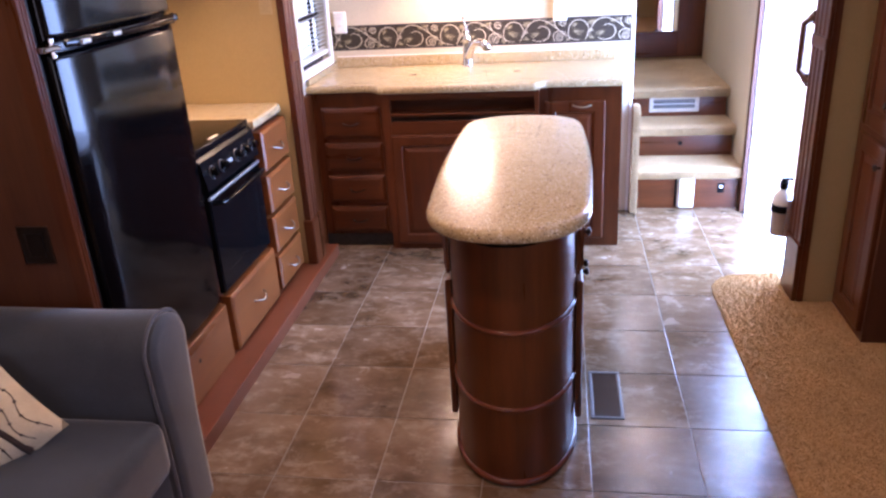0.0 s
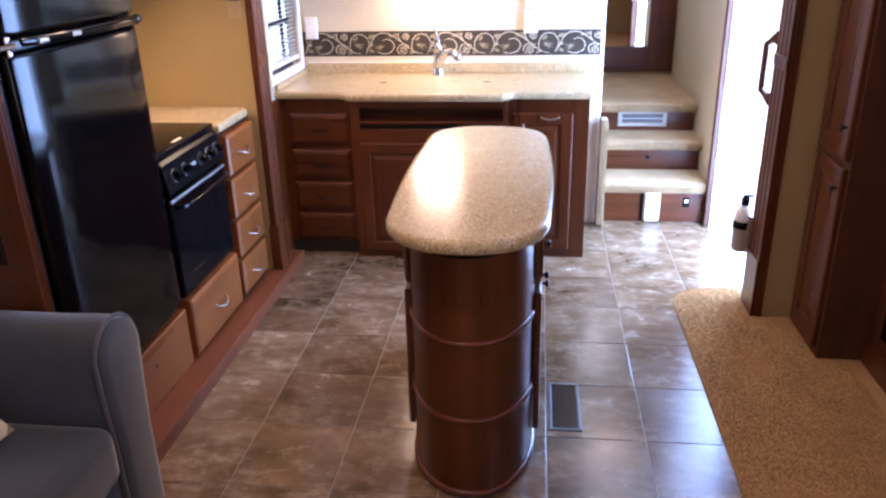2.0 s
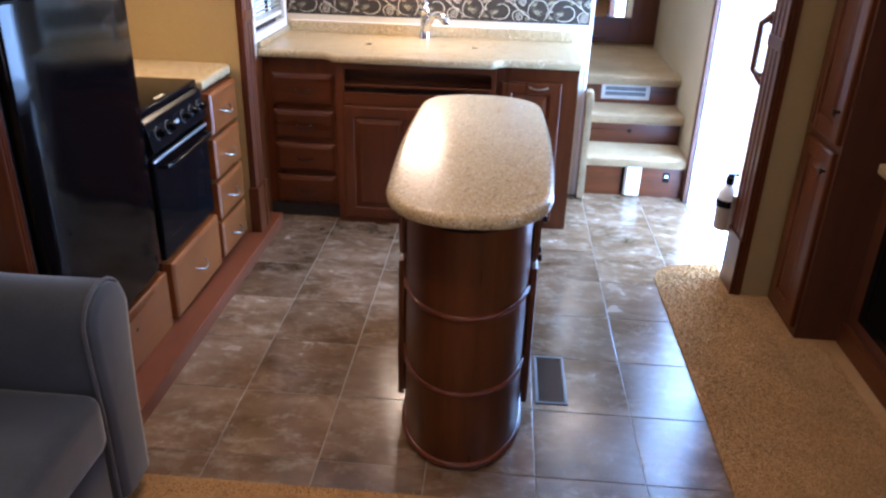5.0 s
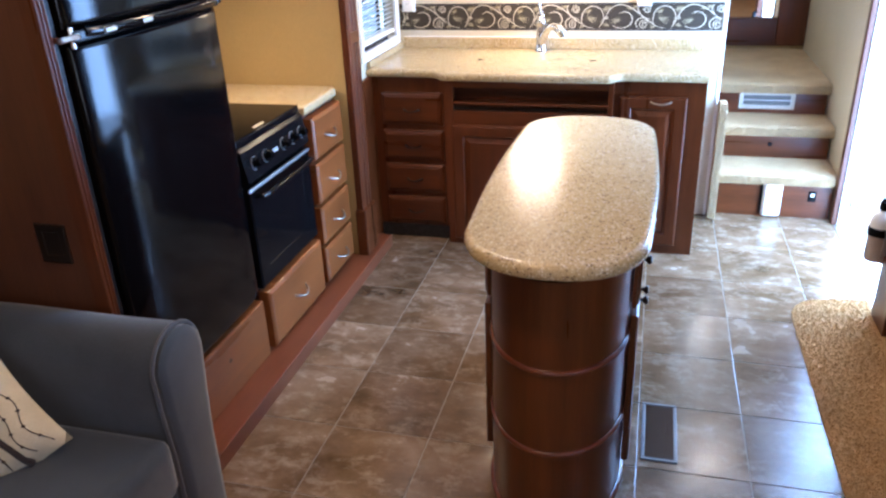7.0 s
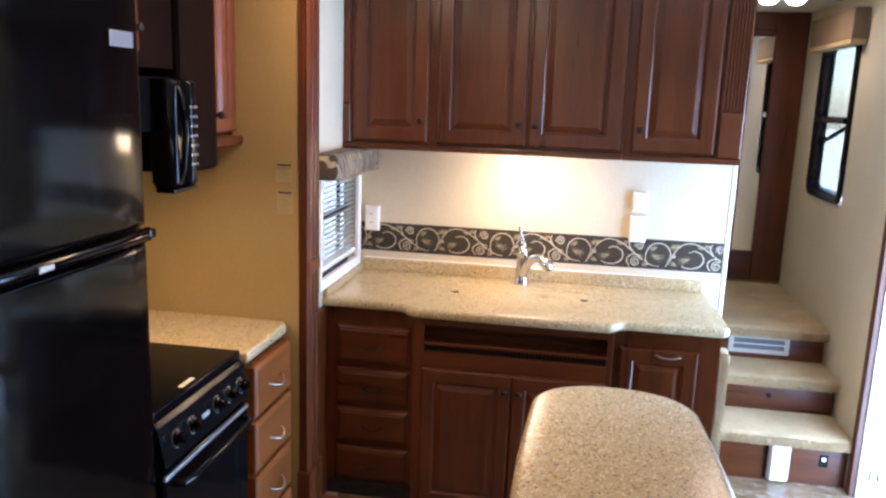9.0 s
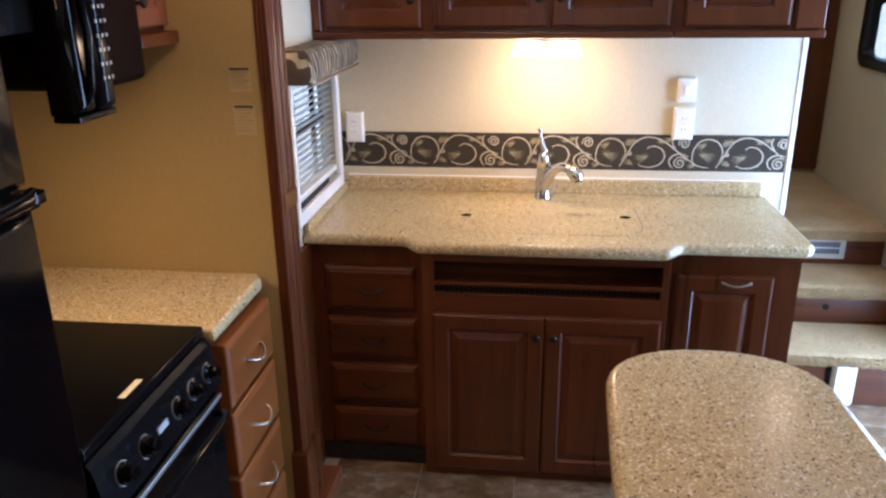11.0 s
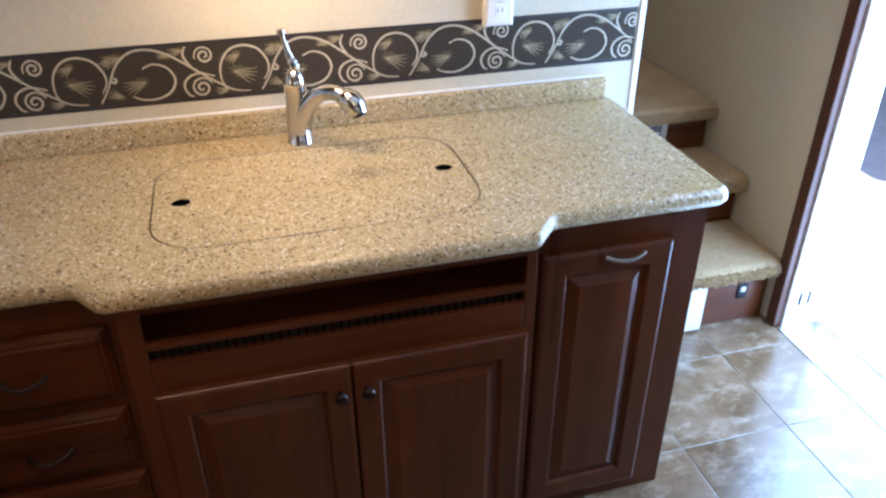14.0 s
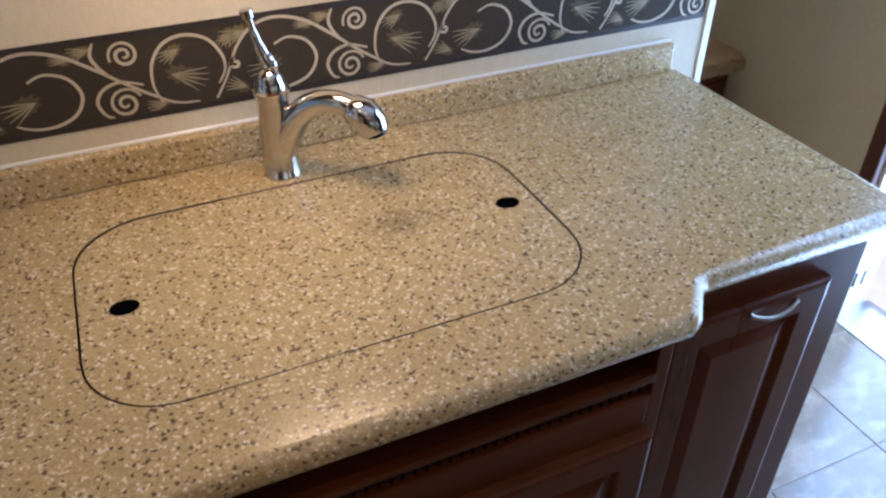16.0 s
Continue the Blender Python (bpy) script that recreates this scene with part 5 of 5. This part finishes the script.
outlet("light_switch", 0.282, 0.346, 1.262, 1.350, "small white light switch above the outlet", "switch")

# ---- wall cabinets ----
YU = 4.235
AU = face_sink(YU)
UZ = 1.535


def wall_unit(u0, u1, doors, label):
    t = thing("wall_cabinet", ((u0 + u1) / 2, 4.38, UZ), label, "cabinet", "wall cabinets over the sink")
    part("body", box(u0 + 0.0005, u1 - 0.0005, YU, WALL_Y - 0.001, UZ, CEIL - 0.002), CHERRY_Z, t, "cherry carcass")
    part("bottom_moulding", box(u0 + 0.0005, u1 - 0.0005, YU - 0.026, YU + 0.03, UZ - 0.022, UZ + 0.001, 0.005), CHERRY_X, t, "rounded bottom moulding")
    for a, b, ku in doors:
        d = part("door", door_panel(a, b, UZ + 0.014, CEIL - 0.07, AU, 0.056), CHERRY_Z, t, "raised panel door")
        knob(d, AU, ku, UZ + 0.105)
    return t


w1 = wall_unit(-0.998, -0.617, [(-0.950, -0.625, -0.655)], "cherry wall cabinet with one raised panel door by the window")
part("pilaster", loops(-0.998, -0.966, UZ + 0.17, CEIL - 0.01, [(0, 0), (0, 0.012), (0.004, 0.016)], AU), CHERRY_Z, w1, "plain pilaster")
part("pilaster_block", loops(-0.998, -0.966, UZ + 0.004, UZ + 0.168, [(0, 0), (0, 0.016), (0.004, 0.020)], AU), CHERRY_Z, w1, "pilaster block")
part("catch", box(-0.628, -0.598, YU - 0.02, YU - 0.004, UZ - 0.030, UZ - 0.0225, 0.002), ALUMINIUM, w1, "small metal catch")
wall_unit(-0.617, 0.200, [(-0.583, -0.205, -0.233), (-0.193, 0.187, -0.163)], "cherry double wall cabinet above the sink lamp")
w3 = wall_unit(0.200, 0.670, [(0.232, 0.560, 0.262)], "cherry wall cabinet with a fluted end pilaster")
part("pilaster", fluted(0.574, 0.664, UZ + 0.19, CEIL - 0.01, AU, 6, 0.018, 0.006), CHERRY_Z, w3, "fluted pilaster")
part("pilaster_block", loops(0.574, 0.664, UZ + 0.004, UZ + 0.187, [(0, 0), (0, 0.018), (0.004, 0.022)], AU), CHERRY_Z, w3, "pilaster block")

sl = thing("sink_lamp", (-0.202, 4.285, 1.45), "two frosted glass shades lit under the wall cabinet", "lamp")
part("base_plate", box(-0.31, -0.095, 4.25, 4.32, UZ - 0.034, UZ - 0.023, 0.004), ALUMINIUM, sl, "metal base plate")
part("finial", lathe([(0.003, 1.452), (0.009, 1.462), (0.013, 1.485), (0.006, 1.502)], (-0.202, 4.28, 0)), NICKEL, sl, "small metal finial", True)
for x in (-0.262, -0.142):
    bm = lathe([(0.020, 1.504), (0.034, 1.498), (0.046, 1.484), (0.052, 1.468), (0.057, 1.456), (0.053, 1.456), (0.048, 1.468), (0.042, 1.483), (0.030, 1.495), (0.018, 1.500)], (x, 4.285, 0), "z", 24)
    part("shade", bm, LIT_GLASS, sl, "glowing frosted glass shade", True)


# ---- ceiling lamps ----
def dome(x, y):
    t = thing("ceiling_lamp", (x, y, CEIL - 0.06), "white ceiling lamp with two lit round glasses", "lamp", "ceiling lamps")
    part("housing", box(x - 0.15, x + 0.15, y - 0.085, y + 0.085, CEIL - 0.026, CEIL - 0.001, 0.008, 3), WHITE_TRIM, t, "white housing", True)
    for dx in (-0.065, 0.065):
        part("bulb_glass", lathe([(0.050, CEIL - 0.025), (0.048, CEIL - 0.042), (0.034, CEIL - 0.058), (0.010, CEIL - 0.065)], (x + dx, y, 0), "z", 20), LIT_DIFFUSER, t, "glowing round glass", True)


for x, y in ((-0.30, 2.95), (-0.72, 3.42), (-0.20, 1.30), (0.98, 5.2)):
    dome(x, y)

# ---- kitchen island ----
IX, IY0, IY1 = 0.166, 1.900, 3.211


def stadium(half, y0, y1, end0, end1, bow=0.0, n=16, power=2.0):
    pts = []

    def lobe(c, e, sgn):
        out = []
        for k in range(n + 1):
            a = math.pi * k / n
            ca, sa = math.cos(a), math.sin(a)
            out.append((sgn * half * math.copysign(abs(ca) ** (2 / power), ca), c + sgn * e * abs(sa) ** (2 / power)))
        return out
    far = lobe(y1 - end1, end1, 1)
    near = lobe(y0 + end0, end0, -1)
    pts = far
    mid = []
    if bow:
        for k in range(1, 8):
            s = k / 8
            mid.append((-half - bow * math.sin(math.pi * s), far[-1][1] + (near[0][1] - far[-1][1]) * s))
    pts = far + mid + near + [(-x, y) for x, y in reversed(mid)]
    return [(IX + x, y) for x, y in pts]


isl = thing("kitchen_island", (IX, 2.53, 0), "round ended cherry kitchen island with a speckled stone top", "island")
part("top", prism(stadium(0.235, IY0, IY1, 0.242, 0.195, 0.014, 18, 2.25), 0.862, 0.905, 0.019, 4), STONE, isl, "speckled bullnose top", True)
# black band stands in for the shadow under the overhanging top
part("shadow_band", prism(stadium(0.188, IY0 + 0.075, IY1 - 0.075, 0.28, 0.26, 0, 16, 2.05), 0.826, 0.8615), BLACK_FLAT, isl, "black band for the shadow under the top")
body = stadium(0.196, IY0 + 0.105, IY1 - 0.10, 0.30, 0.28, 0, 20, 2.05)
part("body", prism(body, 0.0, 0.826), CHERRY_Z, isl, "smooth bent cherry body", True)


def band(z, r, name, lab):
    bm = bmesh.new()
    n = len(body)
    rings = []
    for k in range(n):
        a, b, c = Vector(body[k - 1]), Vector(body[k]), Vector(body[(k + 1) % n])
        d = (c - a).normalized()
        nrm = Vector((d.y, -d.x))
        ring = []
        for j in range(7):
            t = math.pi * j / 6 - math.pi / 2
            p = b + nrm * (math.cos(t) * r - 0.001)
            ring.append(bm.verts.new((p.x, p.y, z + math.sin(t) * r)))
        rings.append(ring)
    for k in range(n):
        for j in range(6):
            bm.faces.new((rings[k][j], rings[k][j + 1], rings[(k + 1) % n][j + 1], rings[(k + 1) % n][j]))
    return part(name, bm, HIGHLIT_BAND_WOOD, isl, lab, True)


band(0.546, 0.009, "half_round_band", "half round cherry band")
band(0.284, 0.009, "half_round_band", "half round cherry band")
band(0.016, 0.012, "base_band", "rounded base band")
for sgn, at in ((1, lambda u, v, w: (IX + 0.197 + w, u, v)), (-1, lambda u, v, w: (IX - 0.197 - w, u, v))):
    for u0, u1, ku in ((2.25, 2.53, 2.50), (2.54, 2.84, 2.57)):
        d = part("door", door_panel(u0, u1, 0.10, 0.60, at), CHERRY_Z, isl, "raised panel side door")
        knob(d, at, ku, 0.52)
        d = part("drawer_front", drawer_panel(u0, u1, 0.625, 0.80, at), CHERRY_Y, isl, "raised drawer front")
        knob(d, at, (u0 + u1) / 2, 0.71)

# ---- sofa and cushion ----
sf = thing("sofa", (-1.28, 0.9, 0), "slate grey microfibre sofa with rounded arm and piping", "sofa")


def arm_section(grow=0.0):
    pts = [(1.700 - grow, 0.07), (1.697 - grow, 0.36), (1.685 - grow, 0.52)]
    pts += [(1.782 + (0.102 + grow) * math.cos(radians(a)), 0.612 + (0.098 + grow) * math.sin(radians(a))) for a in range(170, -11, -12)]
    pts += [(1.872 + grow, 0.50), (1.860 + grow, 0.34), (1.857 + grow, 0.07)]
    return pts


def sweep_x(section_of, rows):
    bm = bmesh.new()
    rings = [[bm.verts.new((x, y, z)) for y, z in section_of(g)] for x, g in rows]
    for a, b in zip(rings, rings[1:]):
        for k in range(len(a)):
            bm.faces.new((a[k], a[(k + 1) % len(a)], b[(k + 1) % len(b)], b[k]))
    bm.faces.new(rings[0])
    bm.faces.new(rings[-1])
    return bm


part("arm", sweep_x(arm_section, [(-1.66, 0), (-1.3, 0.003), (-1.0, 0.0), (-0.86, 0.002), (-0.838, 0.0)]), SOFA_CLOTH, sf, "padded rolled arm", True)
part("arm_front", sweep_x(lambda g: arm_section(g), [(-0.837, -0.004), (-0.822, -0.004), (-0.815, -0.012), (-0.812, -0.03)]), SOFA_CLOTH, sf, "arm front panel", True)
part("arm_piping", tube([(-0.834, y, z) for y, z in arm_section(0.003)], 0.0055, 8), SOFA_PIPING, sf, "corded piping", True)
part("seat_cushion", move(box(-0.42, 0.42, -0.42, 0.42, -0.09, 0.09, 0.05, 5), pose(-1.235, 1.265, 0.36)), SOFA_CLOTH, sf, "plump seat cushion", True)
part("seat_cushion", move(box(-0.42, 0.42, -0.42, 0.42, -0.09, 0.09, 0.05, 5), pose(-1.235, 0.415, 0.36)), SOFA_CLOTH, sf, "plump seat cushion", True)
part("seat_piping", tube([(-0.826, 0.80 + 0.0 * k, 0.43) for k in range(2)] + [(-0.826, 1.64, 0.432), (-0.832, 1.674, 0.420), (-0.85, 1.683, 0.40)], 0.005, 8), SOFA_PIPING, sf, "corded piping", True)
part("base", box(-1.66, -0.85, -0.10, 1.70, 0.05, 0.275, 0.02), SOFA_CLOTH, sf, "upholstered base", True)
part("back", box(-1.70, -1.50, -0.10, 1.69, 0.27, 0.86, 0.07, 4), SOFA_CLOTH, sf, "padded back", True)
for y in (-0.02, 1.78):
    for x in (-1.62, -0.9):
        part("foot", box(x - 0.03, x + 0.03, y - 0.03, y + 0.03, 0.005, 0.07, 0.004), PANEL_WOOD, sf, "dark wooden foot")

sf.location.x += 0.070


def cushion_pt(u, v, sgn):
    """A square cushion with pinched corners, its middle swollen."""
    pinch = 1 - 0.10 * (1 - abs(u)) * abs(v) ** 2 - 0.10 * (1 - abs(v)) * abs(u) ** 2
    h = sgn * 0.075 * max(0.0, (1 - u ** 4)) ** 0.55 * max(0.0, (1 - v ** 4)) ** 0.55
    return (u * 0.185 * (1 - 0.08 * (1 - v * v)), v * 0.185 * (1 - 0.08 * (1 - u * u)), h)


cm = pose(-1.205, 1.520, 0.505, 58, 0, 14) @ pose(0, 0, 0, 0, 0, 42)
cu2 = thing("throw_pillow", (-1.195, 1.52, 0.45), "cream throw pillow with dark brown stripes and dotted vines", "pillow")
bm = bmesh.new()
N = 16
grid = {}
for s in (1, -1):
    for i in range(N + 1):
        for j in range(N + 1):
            rim = i in (0, N) or j in (0, N)
            key = (0 if rim else s, i, j)
            if key not in grid:
                grid[key] = bm.verts.new(cushion_pt(i / N * 2 - 1, j / N * 2 - 1, s))
    for i in range(N):
        for j in range(N):
            q = []
            for a, b in ((i, j), (i + 1, j), (i + 1, j + 1), (i, j + 1)):
                q.append(grid[(0 if a in (0, N) or b in (0, N) else s, a, b)])
            bm.faces.new(q)
part("cover", move(bm, cm), PILLOW_CLOTH, cu2, "cream cloth cover", True)
for u, w, mat in ((-0.66, 0.011, PILLOW_STRIPE), (-0.12, 0.012, PILLOW_STRIPE), (0.44, 0.011, PILLOW_STRIPE)):
    pts = [cm @ Vector(cushion_pt(u + 0.03 * math.sin(k * 0.5), -0.96 + 1.92 * k / 24, 1)) + cm.to_3x3() @ Vector((0, 0, -w * 0.7)) for k in range(25)]
    part("stripe", tube(pts, w, 8), mat, cu2, "dark brown stripe", True)
for u, s0 in ((-0.86, 1), (-0.45, 2), (-0.30, 4), (0.10, 5), (0.25, 0), (0.64, 3), (0.84, 2)):
    pts = [cm @ Vector(cushion_pt(u + 0.05 * math.sin(k * 0.6 + s0), -0.9 + 1.8 * k / 24, 1)) for k in range(25)]
    part("vine_print", tube(pts, 0.0016, 5), PILLOW_STRIPE, cu2, "thin dark vine")
    for k in range(2, 24, 3):
        part("dot", lathe([(0.0005, -0.004), (0.005, -0.001), (0.005, 0.001), (0.0005, 0.004)], tuple(pts[k]), "z", 8), PILLOW_STRIPE, cu2)

# ---- entry side: post, handle, extinguisher, corner cabinet ----
ep = thing("entry_post", (1.365, 3.42, 0), "fluted cherry post beside the entry door", "post", kind="structure")
part("shaft", box(1.356, 1.384, 3.314, 3.498, 0.0, CEIL - 0.002), CHERRY_Z, ep, "cherry core")
part("fluting", fluted(3.318, 3.496, 0.28, CEIL - 0.002, face_right(1.356), 3, 0.016, 0.012), CHERRY_Z, ep, "fluted face")
part("mid_block", box(1.336, 1.356, 3.315, 3.498, 1.10, 1.15, 0.004), CHERRY_Z, ep, "plain block across the flutes")
part("plinth", box(1.334, 1.356, 3.314, 3.499, 0.009, 0.279, 0.004), CHERRY_Z, ep, "plinth block")
gh = thing("grab_handle", (1.34, 3.53, 0.94), "dark brown moulded grab handle at the entry door", "handle")
pts = []
for k in range(21):
    s = k / 20
    z = 0.945 + 0.275 * s
    w = 0.062 * min(1.0, math.sin(math.pi * s) * 2.2)
    pts.append((1.352 - w * 0.55, 3.50 + w * 0.85, z))
part("grip", tube(pts, 0.013, 12, [0.020 if k in (0, 1, 19, 20) else 0.0135 for k in range(21)]), PANEL_WOOD, gh, "brown moulded grip", True)
for z in (0.955, 1.21):
    part("foot", box(1.334, 1.372, 3.4985, 3.514, z - 0.028, z + 0.028, 0.005), PANEL_WOOD, gh, "mounting foot")
ex = thing("fire_extinguisher", (1.315, 3.54, 0.25), "small cream fire extinguisher with black head and strap", "fire extinguisher")
part("tank", lathe([(0.020, 0.235), (0.038, 0.24), (0.042, 0.255), (0.042, 0.387)], (1.315, 3.545, 0), "z", 20), CREAM_TANK, ex, "tan cylinder", True)
part("shoulder", lathe([(0.042, 0.3875), (0.0415, 0.405), (0.036, 0.430), (0.024, 0.447), (0.016, 0.457)], (1.315, 3.545, 0), "z", 20), WHITE, ex, "white domed shoulder", True)
part("strap", lathe([(0.0425, 0.352), (0.0455, 0.354), (0.0455, 0.386), (0.0425, 0.388)], (1.315, 3.545, 0), "z", 20), BLACK_FLAT, ex, "black strap", True)
part("head", lathe([(0.016, 0.458), (0.020, 0.465), (0.020, 0.492), (0.012, 0.50)], (1.315, 3.545, 0), "z", 14), BLACK_FLAT, ex, "black valve head", True)
part("lever", box(1.302, 1.350, 3.535, 3.555, 0.500, 0.512, 0.003), BLACK_FLAT, ex, "black lever")
part("bracket", box(1.325, 1.350, 3.499, 3.51, 0.24, 0.42, 0.003), ALUMINIUM, ex, "wall bracket")

XR = 1.506
AR = face_right(XR)
cc = thing("corner_cabinet", (1.65, 3.15, 0), "tall dark cherry cabinet with two raised panel doors", "cabinet")
part("body", box(XR, 2.055, 2.952, 3.262, 0.009, CEIL - 0.002), PANEL_WOOD, cc, "dark cherry carcass")
for z0, z1, kz in ((0.05, 0.80, 0.72), (0.83, 2.22, 0.95)):
    d = part("door", door_panel(2.97, 3.256, z0, z1, AR, 0.06), CHERRY_Z, cc, "raised panel door")
    knob(d, AR, 3.0, kz)
part("filler", box(XR + 0.0, 1.60, 3.263, 3.312, 0.009, CEIL - 0.002), CHERRY_Z, cc, "cherry filler strip")
fp = thing("media_cabinet", (1.88, 2.2, 0), "dark media cabinet with black fireplace front", "cabinet")
part("body", box(1.70, 2.055, 1.45, 2.950, 0.009, CEIL - 0.002), PANEL_WOOD, fp, "dark cherry carcass")
part("base_moulding", box(1.672, 1.70, 1.45, 2.950, 0.009, 0.10, 0.008), CHERRY_Y, fp, "base moulding")
part("firebox", loops(1.62, 2.86, 0.16, 0.74, [(0, 0), (0, 0.01), (0.03, 0.012), (0.035, 0.004)], face_right(1.70)), BLACK_GLASS, fp, "black glass front")
part("mantel", box(1.640, 1.70, 1.45, 2.93, 0.745, 0.785, 0.008), STONE, fp, "pale stone ledge")

# ---- floor vent ----
fv = thing("floor_vent", (0.482, 2.54, 0), "aluminium framed floor vent with dark mesh", "vent")
X0, X1, Y0, Y1 = 0.424, 0.540, 2.383, 2.692
for a in ((X0, X1, Y0, Y0 + 0.012), (X0, X1, Y1 - 0.012, Y1), (X0, X0 + 0.012, Y0 + 0.012, Y1 - 0.012), (X1 - 0.012, X1, Y0 + 0.012, Y1 - 0.012)):
    part("rim", box(*a, -0.004, 0.005, 0.002), DULL_METAL, fv, "bright metal rim")
part("mesh", box(X0 + 0.011, X1 - 0.011, Y0 + 0.011, Y1 - 0.011, -0.004, 0.0015), BRONZE, fv, "dark brown mesh")
for k in range(11):
    x = X0 + 0.02 + k * (X1 - X0 - 0.04) / 10
    part("bar", box(x - 0.0015, x + 0.0015, Y0 + 0.016, Y1 - 0.016, 0.0015, 0.0035), BRONZE, fv)

# ---- vinyl tiles ----
floor_ob = bpy.data.objects["floor"]
TP, TX, TY, GAP = 0.343, 0.757, 3.375, 0.0016
cache = {}
for i in range(-5, 3):
    for j in range(-5, 4):
        xa, xb = TX + i * TP + GAP, TX + (i + 1) * TP - GAP
        ya, yb = TY + j * TP + GAP, TY + (j + 1) * TP - GAP
        xa, xb, ya, yb = max(xa, -0.93), min(xb, EAST + 0.02), max(ya, 1.80), min(yb, 4.60)
        if xb - xa < 0.02 or yb - ya < 0.02:
            continue
        key = (round(xb - xa, 4), round(yb - ya, 4))
        if key not in cache:
            w, h = key
            cache[key] = finish(loops(-w / 2, w / 2, -h / 2, h / 2, [(0, -0.0015), (0, -0.0006), (0.0012, 0.0)], lambda u, v, w_: (u, v, w_)), "tile", TILE)
        t = new("tile", cache[key])
        t.parent = floor_ob
        t.location = ((xa + xb) / 2, (ya + yb) / 2, 0.0)
